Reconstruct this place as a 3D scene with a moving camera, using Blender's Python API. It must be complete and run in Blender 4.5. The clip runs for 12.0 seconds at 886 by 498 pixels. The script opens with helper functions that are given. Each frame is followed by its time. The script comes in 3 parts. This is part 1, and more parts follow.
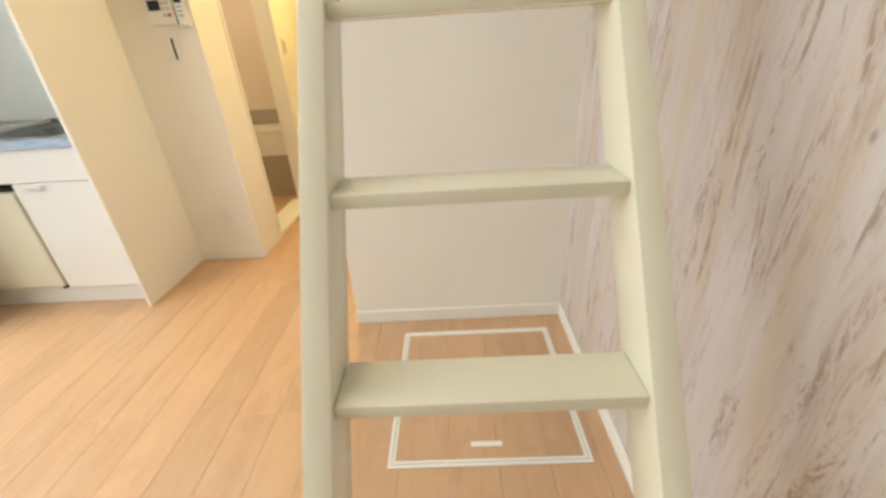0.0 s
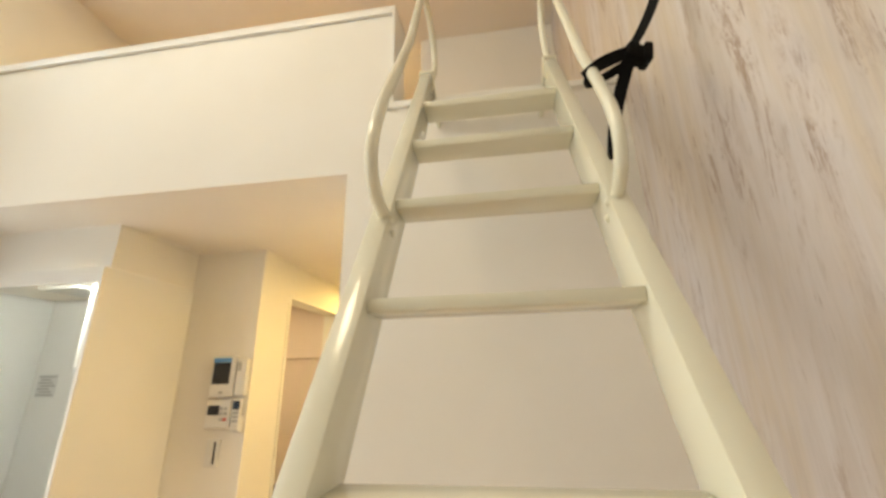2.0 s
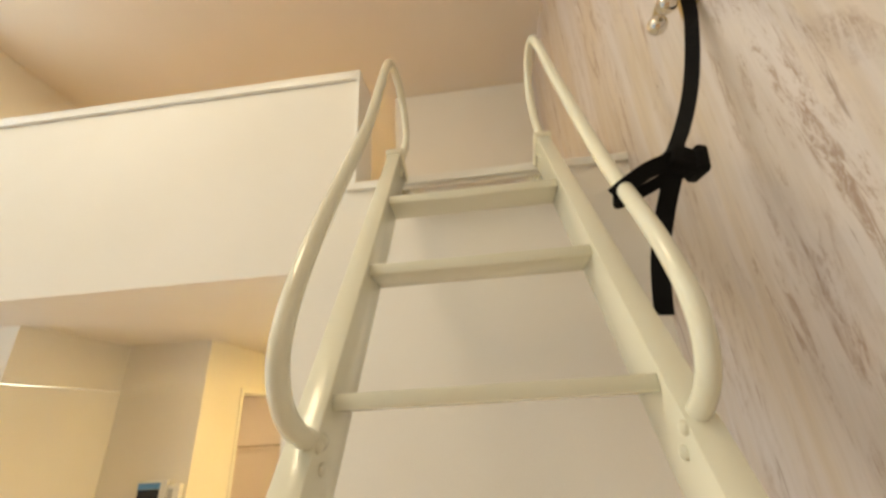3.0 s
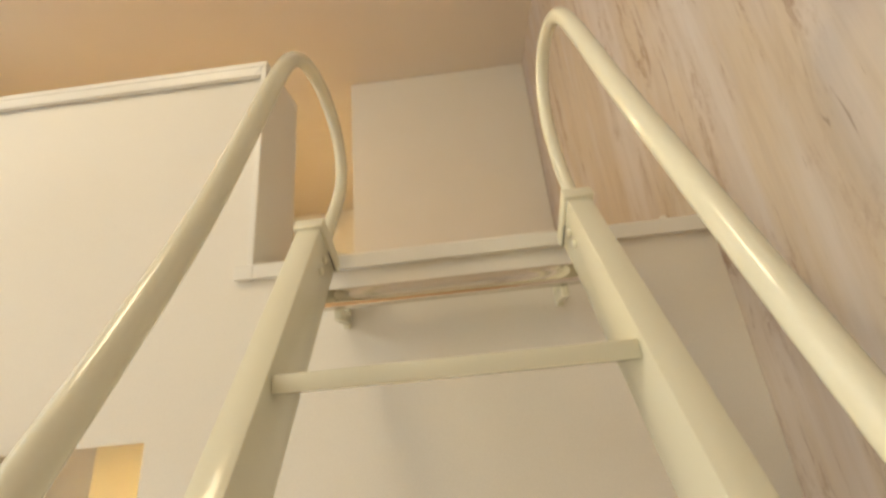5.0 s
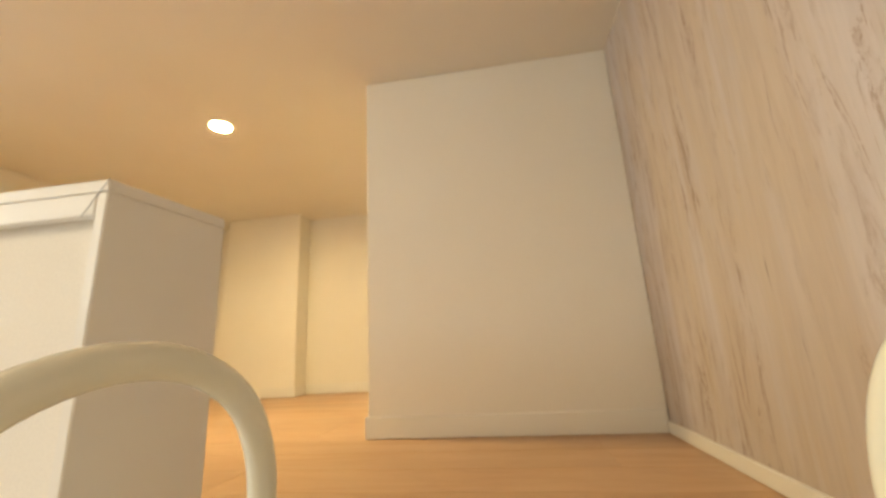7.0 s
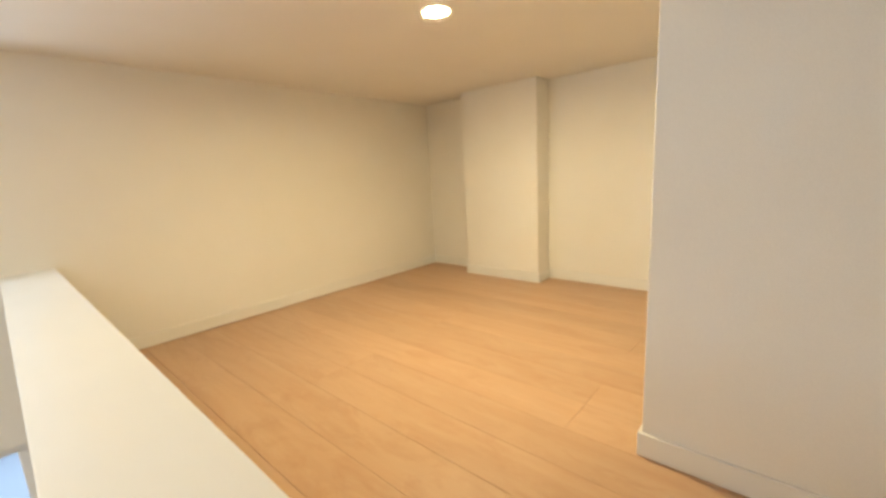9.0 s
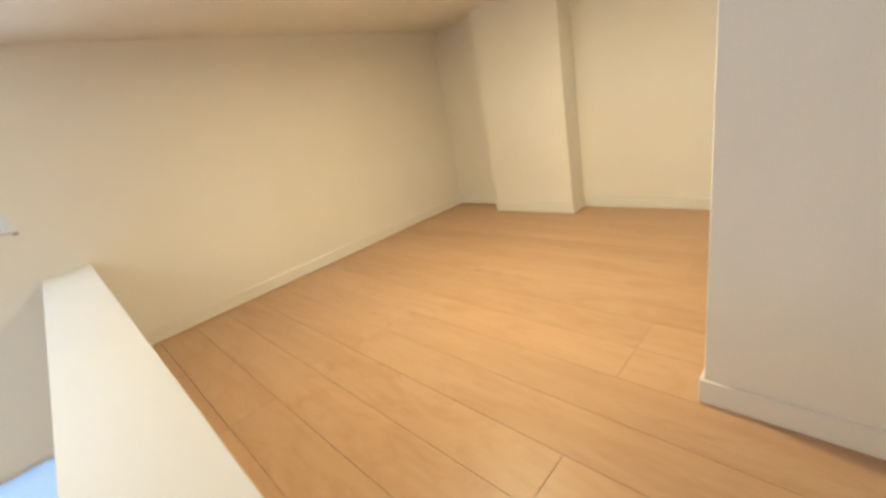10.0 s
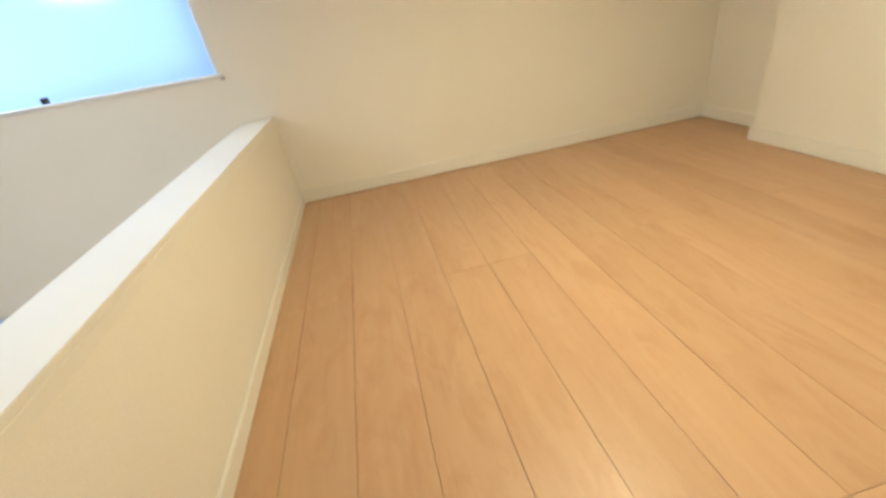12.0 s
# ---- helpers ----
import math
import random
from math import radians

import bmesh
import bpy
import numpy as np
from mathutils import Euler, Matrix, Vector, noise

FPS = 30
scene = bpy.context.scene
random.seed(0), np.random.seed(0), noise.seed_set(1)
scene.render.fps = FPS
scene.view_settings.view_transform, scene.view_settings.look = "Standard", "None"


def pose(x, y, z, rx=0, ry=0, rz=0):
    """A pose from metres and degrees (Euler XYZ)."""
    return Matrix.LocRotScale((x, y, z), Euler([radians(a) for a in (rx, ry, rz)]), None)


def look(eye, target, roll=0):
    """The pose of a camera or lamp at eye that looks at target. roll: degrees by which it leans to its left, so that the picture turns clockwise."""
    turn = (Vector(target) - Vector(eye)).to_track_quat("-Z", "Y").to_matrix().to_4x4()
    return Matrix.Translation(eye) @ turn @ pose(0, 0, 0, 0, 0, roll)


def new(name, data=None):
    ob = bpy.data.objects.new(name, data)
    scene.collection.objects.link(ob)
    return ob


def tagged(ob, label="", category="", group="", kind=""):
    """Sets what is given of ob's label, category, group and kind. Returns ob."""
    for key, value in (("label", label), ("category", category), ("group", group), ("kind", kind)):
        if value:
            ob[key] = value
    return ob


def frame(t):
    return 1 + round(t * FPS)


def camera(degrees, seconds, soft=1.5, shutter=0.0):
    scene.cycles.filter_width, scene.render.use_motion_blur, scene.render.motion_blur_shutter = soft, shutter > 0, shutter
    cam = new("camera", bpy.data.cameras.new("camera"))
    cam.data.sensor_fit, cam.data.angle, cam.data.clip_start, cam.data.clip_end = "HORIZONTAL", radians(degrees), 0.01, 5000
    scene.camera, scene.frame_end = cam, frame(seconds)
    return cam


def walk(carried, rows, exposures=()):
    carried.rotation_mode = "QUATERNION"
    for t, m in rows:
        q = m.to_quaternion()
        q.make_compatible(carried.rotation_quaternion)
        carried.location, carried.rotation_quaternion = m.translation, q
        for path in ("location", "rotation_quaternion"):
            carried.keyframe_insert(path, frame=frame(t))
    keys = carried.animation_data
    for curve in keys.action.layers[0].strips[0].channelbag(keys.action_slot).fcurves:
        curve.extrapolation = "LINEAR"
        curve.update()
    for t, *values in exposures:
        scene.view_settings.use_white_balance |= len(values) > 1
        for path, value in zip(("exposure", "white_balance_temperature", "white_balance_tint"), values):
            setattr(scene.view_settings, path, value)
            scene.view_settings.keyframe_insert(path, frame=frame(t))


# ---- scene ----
cam = camera(96.3, 12.0, soft=3.0)

PATH = [
    (0, (-0.467, -0.18, 1.134), (-0.526, 1.595, 0.214), -3.6),
    (0.5, (-0.469, -0.16, 1.209), (-0.557, 1.777, 0.719), -3.4),
    (1, (-0.472, -0.122, 1.278), (-0.523, 1.876, 1.208), -4.3),
    (1.5, (-0.469, 0.015, 1.359), (-0.537, 1.989, 1.676), -3.4),
    (2, (-0.432, 0.155, 1.502), (-0.713, 2.039, 2.112), -1.1),
    (2.5, (-0.422, 0.239, 1.616), (-0.666, 2.061, 2.403), -3.4),
    (2.7, (-0.435, 0.277, 1.689), (-0.601, 2.106, 2.481), -3.3),
    (4.3, (-0.418, 0.565, 2.032), (-0.682, 2.41, 2.756), -3.5),
    (4.5, (-0.432, 0.599, 2.09), (-0.58, 2.445, 2.845), -6.2),
    (5, (-0.416, 0.668, 2.202), (-0.498, 2.555, 2.859), -5.6),
    (5.5, (-0.396, 0.746, 2.335), (-0.663, 2.607, 3.018), -3.5),
    (6, (-0.425, 0.828, 2.469), (-0.733, 2.706, 3.084), -6.3),
    (6.5, (-0.42, 0.909, 2.616), (-0.62, 2.831, 3.131), -5.9),
    (6.7, (-0.42, 0.946, 2.651), (-0.632, 2.865, 3.168), -4.8),
    (8.5, (-0.577, 1.281, 3.088), (-1.562, 3.011, 2.898), -0.7),
    (9, (-0.639, 1.31, 3.165), (-1.944, 2.78, 2.797), -3.2),
    (9.5, (-0.705, 1.372, 3.205), (-2.082, 2.679, 2.576), -5.0),
    (10, (-0.7, 1.406, 3.203), (-2.088, 2.682, 2.535), -11.7),
    (10.5, (-0.691, 1.547, 3.122), (-2.213, 2.616, 2.385), -5.9),
    (11, (-0.724, 1.674, 3.141), (-2.378, 2.441, 2.318), -8.5),
    (11.5, (-0.801, 1.727, 3.176), (-2.524, 2.164, 2.259), -10.8),
    (12, (-0.856, 1.847, 3.143), (-2.579, 2.066, 2.152), -10.0),
]
walk(cam, [(t, look(eye, target, roll)) for t, eye, target, roll in PATH],
     exposures=((0, 0.67, 7700, 7), (1.5, 0.51, 8400, 7), (2.7, 0.39, 9050, 8), (4.5, 0.27, 9600, 9), (6.7, 0.40, 9500, 10), (8.5, 0.41, 7500, 8), (9.5, 0.35, 6900, 8), (12, 0.29, 6350, 6)))

# ---------------------------------------------------------------- world and lights
world = bpy.data.worlds.new("world")
scene.world = world
world.use_nodes = True
wn = world.node_tree
sky = wn.nodes.new("ShaderNodeTexSky")
sky.sky_type = "NISHITA"
sky.sun_disc = False
sky.sun_elevation = radians(42)
sky.sun_rotation = radians(60)
wn.links.new(sky.outputs[0], wn.nodes["Background"].inputs[0])
wn.nodes["Background"].inputs[1].default_value = 0.10

WARM = (1.0, 0.73, 0.30)
SOFT = (1.0, 0.955, 0.84)
COOL = (0.80, 0.91, 1.0)


def area_lamp(name, eye, target, w, h, watts, colour, shape="RECTANGLE"):
    data = bpy.data.lights.new(name, "AREA")
    data.shape, data.size, data.size_y, data.energy, data.color = shape, w, h, watts, colour
    ob = new(name, data)
    ob.matrix_world = look(eye, target)
    return ob


P_SKY_HIGH, P_SKY_LOW = 20.0, 76.0
area_lamp("daylight_high", (-2.99, -0.03, 3.31), (0, -0.03, 3.0), 2.5, 0.42, P_SKY_HIGH, COOL)
area_lamp("daylight_low", (-3.62, -0.05, 1.95), (0, -0.05, -0.2), 2.8, 2.2, P_SKY_LOW, (0.92, 0.97, 1.0))

# ---------------------------------------------------------------- materials
def node(nt, kind, **values):
    n = nt.nodes.new(kind)
    for key, value in values.items():
        n.inputs[key].default_value = value
    return n


def base_material(name, colour, rough=0.5, metal=0.0, spec=0.5):
    m = bpy.data.materials.new(name)
    m.use_nodes = True
    b = m.node_tree.nodes["Principled BSDF"]
    b.inputs["Base Color"].default_value = (*colour, 1)
    b.inputs["Roughness"].default_value = rough
    b.inputs["Metallic"].default_value = metal
    b.inputs["Specular IOR Level"].default_value = spec
    return m, m.node_tree, b


def coords(nt, scale=(1, 1, 1), source="Object"):
    tc = nt.nodes.new("ShaderNodeTexCoord")
    mp = nt.nodes.new("ShaderNodeMapping")
    mp.inputs["Scale"].default_value = scale
    nt.links.new(tc.outputs[source], mp.inputs[0])
    return mp


def noise_of(nt, vec, scale, detail=4.0, rough=0.55, distort=0.0):
    n = node(nt, "ShaderNodeTexNoise", Scale=scale, Detail=detail, Roughness=rough, Distortion=distort)
    nt.links.new(vec.outputs[0], n.inputs["Vector"])
    return n


def ramp_of(nt, source, stops):
    r = nt.nodes.new("ShaderNodeValToRGB")
    el = r.color_ramp.elements
    while len(el) < len(stops):
        el.new(0.5)
    for e, (p, c) in zip(el, stops):
        e.position = p
        e.color = (c, c, c, 1) if isinstance(c, (int, float)) else (*c, 1)
    nt.links.new(source, r.inputs[0])
    return r


def blend(nt, fac, a, b, mode="MIX"):
    x = nt.nodes.new("ShaderNodeMix")
    x.data_type, x.blend_type = "RGBA", mode
    for socket, value in ((0, fac), (6, a), (7, b)):
        if isinstance(value, tuple):
            x.inputs[socket].default_value = (*value, 1)
        elif isinstance(value, float):
            x.inputs[socket].default_value = value
        else:
            nt.links.new(value, x.inputs[socket])
    return x.outputs[2]


def bump_of(nt, b, height, strength, distance):
    n = node(nt, "ShaderNodeBump", Strength=strength, Distance=distance)
    nt.links.new(height, n.inputs["Height"])
    nt.links.new(n.outputs[0], b.inputs["Normal"])


def paper_material(name, colour, rough=0.75):
    """Embossed vinyl wallpaper: fine grain, faint yellowing in patches."""
    m, nt, b = base_material(name, colour, rough, 0, 0.3)
    v = coords(nt)
    fine, wide = noise_of(nt, v, 420, 3), noise_of(nt, v, 1.7, 3)
    dark = tuple(c * f for c, f in zip(colour, (0.965, 0.955, 0.935)))
    r = ramp_of(nt, wide.outputs[0], ((0.35, 0.0), (0.7, 1.0)))
    c1 = blend(nt, r.outputs[0], colour, dark)
    r2 = ramp_of(nt, fine.outputs[0], ((0.3, 0.94), (0.7, 1.0)))
    nt.links.new(blend(nt, 1.0, c1, r2.outputs[0], "MULTIPLY"), b.inputs["Base Color"])
    bump_of(nt, b, fine.outputs[0], 0.25, 0.0012)
    return m


def paint_material(name, colour, rough=0.3, mottling=0.03, grain=240, spec=0.5, relief=0.05):
    """Painted or coated surface with slight unevenness and handling marks."""
    m, nt, b = base_material(name, colour, rough, 0, spec)
    v = coords(nt)
    wide, fine = noise_of(nt, v, 6, 4), noise_of(nt, v, grain, 2)
    dark = tuple(c * (1 - 2 * mottling) for c in colour)
    nt.links.new(blend(nt, wide.outputs[0], colour, dark), b.inputs["Base Color"])
    r = ramp_of(nt, wide.outputs[0], ((0.3, max(rough - 0.02, 0.05)), (0.75, min(rough + 0.03, 1))))
    nt.links.new(r.outputs[0], b.inputs["Roughness"])
    if relief:
        bump_of(nt, b, fine.outputs[0], relief, 0.0006)
    return m


def board_material(name, tones, groove=False):
    """Maple-print floor board; the grain runs along the board's own x."""
    m, nt, b = base_material(name, tones[0], 0.38, 0, 0.45)
    tc = nt.nodes.new("ShaderNodeTexCoord")
    info = nt.nodes.new("ShaderNodeObjectInfo")
    shift = nt.nodes.new("ShaderNodeVectorMath")
    shift.operation = "SCALE"
    shift.inputs[0].default_value = (37.0, 19.0, 5.0)
    nt.links.new(info.outputs["Random"], shift.inputs["Scale"])
    add = nt.nodes.new("ShaderNodeVectorMath")
    nt.links.new(tc.outputs["Object"], add.inputs[0])
    nt.links.new(shift.outputs[0], add.inputs[1])
    mp = node(nt, "ShaderNodeMapping", Scale=(0.9, 7.0, 1.0))
    nt.links.new(add.outputs[0], mp.inputs[0])
    mf = node(nt, "ShaderNodeMapping", Scale=(4.0, 90.0, 1.0))
    nt.links.new(add.outputs[0], mf.inputs[0])
    mk = node(nt, "ShaderNodeMapping", Scale=(1.5, 4.2, 1.0))
    nt.links.new(add.outputs[0], mk.inputs[0])
    cloud = noise_of(nt, mp, 1.6, 5, 0.6, 0.7)
    grain = noise_of(nt, mf, 1.0, 4, 0.6, 0.2)
    flame = noise_of(nt, mk, 2.4, 6, 0.7, 1.6)
    r1 = ramp_of(nt, cloud.outputs[0], ((0.36, tones[0]), (0.62, tones[1])))
    r3 = ramp_of(nt, flame.outputs[0], ((0.48, 0.0), (0.68, 0.62)))
    c = blend(nt, r3.outputs[0], r1.outputs[0], tones[2])
    r2 = ramp_of(nt, grain.outputs[0], ((0.35, 0.97), (0.62, 1.0)))
    c = blend(nt, 1.0, c, r2.outputs[0], "MULTIPLY")
    rv = ramp_of(nt, info.outputs["Random"], ((0.0, 0.93), (1.0, 1.04)))
    c = blend(nt, 1.0, c, rv.outputs[0], "MULTIPLY")
    nt.links.new(c, b.inputs["Base Color"])
    rr = ramp_of(nt, cloud.outputs[0], ((0.3, 0.33), (0.7, 0.46)))
    nt.links.new(rr.outputs[0], b.inputs["Roughness"])
    bump_of(nt, b, grain.outputs[0], 0.10, 0.0006)
    return m


def whitewash_material():
    """Wallpaper printed as worn, white-washed boards with upright grain."""
    m, nt, b = base_material("whitewashed_wood_paper", (0.518, 0.456, 0.414), 0.62, 0, 0.35)
    broad = noise_of(nt, coords(nt, (1, 4.6, 0.5)), 1.5, 4, 0.55, 0.4)
    tone = ramp_of(nt, broad.outputs[0], ((0.32, (0.600, 0.560, 0.566)), (0.45, (0.585, 0.530, 0.515)), (0.55, (0.565, 0.482, 0.410)), (0.65, (0.580, 0.525, 0.502)), (0.75, (0.605, 0.566, 0.570))))
    zone = noise_of(nt, coords(nt, (1, 5.0, 0.9)), 1.6, 7, 0.72, 0.9)
    zone_r = ramp_of(nt, zone.outputs[0], ((0.46, 0.0), (0.58, 1.0)))
    streak = noise_of(nt, coords(nt, (1, 21.0, 3.4)), 1.0, 10, 0.80, 1.0)
    streak_r = ramp_of(nt, streak.outputs[0], ((0.500, 0.0), (0.550, 0.85)))
    fibre = noise_of(nt, coords(nt, (1, 85.0, 20.0)), 1.0, 8, 0.82, 0.9)
    fibre_r = ramp_of(nt, fibre.outputs[0], ((0.43, 0.15), (0.52, 1.0)))

    def times(a, b):
        n = nt.nodes.new("ShaderNodeMath")
        n.operation = "MULTIPLY"
        nt.links.new(a, n.inputs[0])
        nt.links.new(b, n.inputs[1])
        return n.outputs[0]

    worn = times(times(zone_r.outputs[0], streak_r.outputs[0]), fibre_r.outputs[0])
    c = blend(nt, worn, tone.outputs[0], (0.310, 0.208, 0.152))
    dash = noise_of(nt, coords(nt, (1, 60.0, 5.0)), 1.0, 5, 0.65, 0.6)
    dash_r = ramp_of(nt, dash.outputs[0], ((0.66, 0.0), (0.72, 0.8)))
    c = blend(nt, dash_r.outputs[0], c, (0.270, 0.195, 0.155))
    pale = noise_of(nt, coords(nt, (1, 30.0, 1.6)), 1.0, 5, 0.6, 0.5)
    pale_r = ramp_of(nt, pale.outputs[0], ((0.40, 0.26), (0.52, 0.0)))
    c = blend(nt, pale_r.outputs[0], c, (0.435, 0.350, 0.305))
    knots = node(nt, "ShaderNodeTexVoronoi", Scale=3.2)
    nt.links.new(coords(nt, (1, 1.5, 0.8)).outputs[0], knots.inputs["Vector"])
    knots_r = ramp_of(nt, knots.outputs["Distance"], ((0.018, 0.75), (0.036, 0.0)))
    c = blend(nt, knots_r.outputs[0], c, (0.215, 0.150, 0.115))
    fine = noise_of(nt, coords(nt, (1, 210.0, 14.0)), 1.0, 3)
    fine_r = ramp_of(nt, fine.outputs[0], ((0.3, 0.94), (0.65, 1.0)))
    c = blend(nt, 1.0, c, fine_r.outputs[0], "MULTIPLY")
    nt.links.new(c, b.inputs["Base Color"])
    bump_of(nt, b, streak.outputs[0], 0.12, 0.0012)
    return m


def metal_material(name, colour, rough, marks=0.05):
    m, nt, b = base_material(name, colour, rough, 1.0)
    n = noise_of(nt, coords(nt, (3, 60, 60)), 3.0, 4)
    r = ramp_of(nt, n.outputs[0], ((0.3, max(rough - marks, 0.02)), (0.7, rough + marks)))
    nt.links.new(r.outputs[0], b.inputs["Roughness"])
    return m


def frosted_material():
    """Frosted pane: scatters the daylight behind it, keeps a soft gloss."""
    m = bpy.data.materials.new("frosted_glass")
    m.use_nodes = True
    nt = m.node_tree
    nt.nodes.remove(nt.nodes["Principled BSDF"])
    tr = node(nt, "ShaderNodeBsdfTranslucent", Color=(0.35, 0.44, 0.57, 1))
    gl = node(nt, "ShaderNodeBsdfGlossy", Roughness=0.08, Color=(0.95, 0.97, 1.0, 1))
    fr = node(nt, "ShaderNodeFresnel", IOR=1.5)
    mx = nt.nodes.new("ShaderNodeMixShader")
    nt.links.new(fr.outputs[0], mx.inputs[0])
    nt.links.new(tr.outputs[0], mx.inputs[1])
    nt.links.new(gl.outputs[0], mx.inputs[2])
    nt.links.new(mx.outputs[0], nt.nodes["Material Output"].inputs[0])
    n = noise_of(nt, coords(nt), 300, 2)
    bp = node(nt, "ShaderNodeBump", Strength=0.05, Distance=0.001)
    nt.links.new(n.outputs[0], bp.inputs["Height"])
    nt.links.new(bp.outputs[0], gl.inputs["Normal"])
    return m


def glow_material(name, colour, strength):
    m = bpy.data.materials.new(name)
    m.use_nodes = True
    nt = m.node_tree
    nt.nodes.remove(nt.nodes["Principled BSDF"])
    e = node(nt, "ShaderNodeEmission", Color=(*colour, 1), Strength=strength)
    nt.links.new(e.outputs[0], nt.nodes["Material Output"].inputs[0])
    return m


M_WALL = paper_material("white_wallpaper", (0.87, 0.845, 0.785))
M_CEIL = paper_material("ceiling_paper", (0.84, 0.805, 0.755), 0.85)
M_WOODWALL = whitewash_material()
M_TRIM = paint_material("white_trim", (0.83, 0.815, 0.765), 0.38, 0.02)
M_LADDER = paint_material("cream_powder_coat", (0.76, 0.745, 0.615), 0.16, 0.012, 500, 0.5, 0.0)
M_CAP = paint_material("cream_plastic", (0.74, 0.72, 0.59), 0.4, 0.02)
M_BOARD = board_material("floor_board_print", ((0.580, 0.378, 0.232), (0.550, 0.345, 0.207), (0.495, 0.288, 0.168)))
M_GROOVE, _, _ = base_material("groove_shadow_board", (0.42, 0.26, 0.15), 0.8)
M_CHROME = metal_material("chrome", (0.74, 0.70, 0.63), 0.10, 0.005)
M_STEEL = metal_material("brushed_steel", (0.55, 0.56, 0.57), 0.28, 0.08)
M_BRASS = metal_material("aged_brass", (0.50, 0.40, 0.24), 0.35, 0.08)
M_ALU = paint_material("dark_bronze_frame", (0.05, 0.047, 0.045), 0.4, 0.05)
M_WHITE_ALU = paint_material("white_window_frame", (0.80, 0.80, 0.79), 0.35, 0.02)
M_GLASS = frosted_material()
M_CAB = paint_material("white_cabinet_front", (0.80, 0.795, 0.775), 0.3, 0.02, 300)
M_KWALL = paint_material("glossy_kitchen_panel", (0.80, 0.81, 0.81), 0.2, 0.02, 90)
M_FRIDGE = paint_material("cream_fridge_enamel", (0.72, 0.695, 0.56), 0.35, 0.02)
M_BLACK = paint_material("black_plastic", (0.014, 0.014, 0.015), 0.35, 0.05)
M_STRAP, _snt, _sb = base_material("black_webbing", (0.006, 0.0055, 0.006), 0.85, 0, 0.12)
_w = _snt.nodes.new("ShaderNodeTexWave")
_w.inputs["Scale"].default_value = 380
bump_of(_snt, _sb, _w.outputs[0], 0.4, 0.001)
M_WHITE_PLASTIC = paint_material("white_plastic", (0.80, 0.79, 0.75), 0.35, 0.02)
M_GREY_PLASTIC = paint_material("grey_plastic", (0.46, 0.46, 0.44), 0.4, 0.03)
M_BLUE = paint_material("blue_film", (0.10, 0.32, 0.62), 0.3, 0.03)
M_SCREEN, _, _ = base_material("dark_screen", (0.012, 0.016, 0.026), 0.12)
M_PAPER = paint_material("printed_label", (0.78, 0.775, 0.76), 0.5, 0.02)
M_SHEET = paint_material("grey_sheet", (0.62, 0.63, 0.64), 0.5, 0.02)
M_INK = paint_material("grey_print", (0.40, 0.40, 0.41), 0.6, 0.03)
M_BLACKINK = paint_material("black_print", (0.03, 0.03, 0.035), 0.6, 0.03)
M_ORANGE = paint_material("orange_print", (0.80, 0.16, 0.04), 0.5, 0.03)
M_RED = paint_material("red_button", (0.55, 0.07, 0.05), 0.4, 0.03)
M_BATH = paint_material("pale_pink_panel", (0.80, 0.70, 0.63), 0.3, 0.02)
M_TAUPE = paint_material("taupe_panel", (0.42, 0.37, 0.30), 0.45, 0.03)
M_ACRYL, _ant, _ab = base_material("green_acrylic", (0.74, 0.90, 0.87), 0.25)
_ab.inputs["Transmission Weight"].default_value = 0.5
M_CONC = paint_material("pale_plaster", (0.45, 0.45, 0.44), 0.85, 0.05)
M_LOFTLIGHT = glow_material("loft_downlight_glow", (1.0, 0.845, 0.52), 740.0)
M_ROOMLIGHT = glow_material("room_light_glow", SOFT, 15.5)
M_HALLLIGHT = glow_material("hall_light_glow", WARM, 225.0)
M_BATHLIGHT = glow_material("washroom_light_glow", (1.0, 0.85, 0.62), 150.0)
M_TUBE = glow_material("kitchen_tube_glow", (0.74, 0.89, 1.0), 290.0)

# ---------------------------------------------------------------- building helpers
ORIGIN = {}


def box(bm, x0, x1, y0, y1, z0, z1, bevel=0.0, segments=1):
    c = Matrix.Translation(((x0 + x1) / 2, (y0 + y1) / 2, (z0 + z1) / 2)) @ Matrix.Diagonal((abs(x1 - x0), abs(y1 - y0), abs(z1 - z0), 1))
    made = bmesh.ops.create_cube(bm, size=1, matrix=c)
    if bevel:
        edges = list({e for v in made["verts"] for e in v.link_edges})
        bmesh.ops.bevel(bm, geom=edges, offset=bevel, segments=segments, profile=0.5, affect="EDGES")
    return bm


def boxes(*rows, bevel=0.0, segments=1):
    bm = bmesh.new()
    for r in rows:
        box(bm, *r, bevel=bevel, segments=segments)
    return bm


def cylinder(bm, a, b, r, n=24, r2=None):
    a, b = Vector(a), Vector(b)
    turn = (b - a).to_track_quat("Z", "Y").to_matrix().to_4x4()
    bmesh.ops.create_cone(bm, cap_ends=True, segments=n, radius1=r, radius2=r if r2 is None else r2, depth=(b - a).length, matrix=Matrix.Translation((a + b) / 2) @ turn)
    return bm


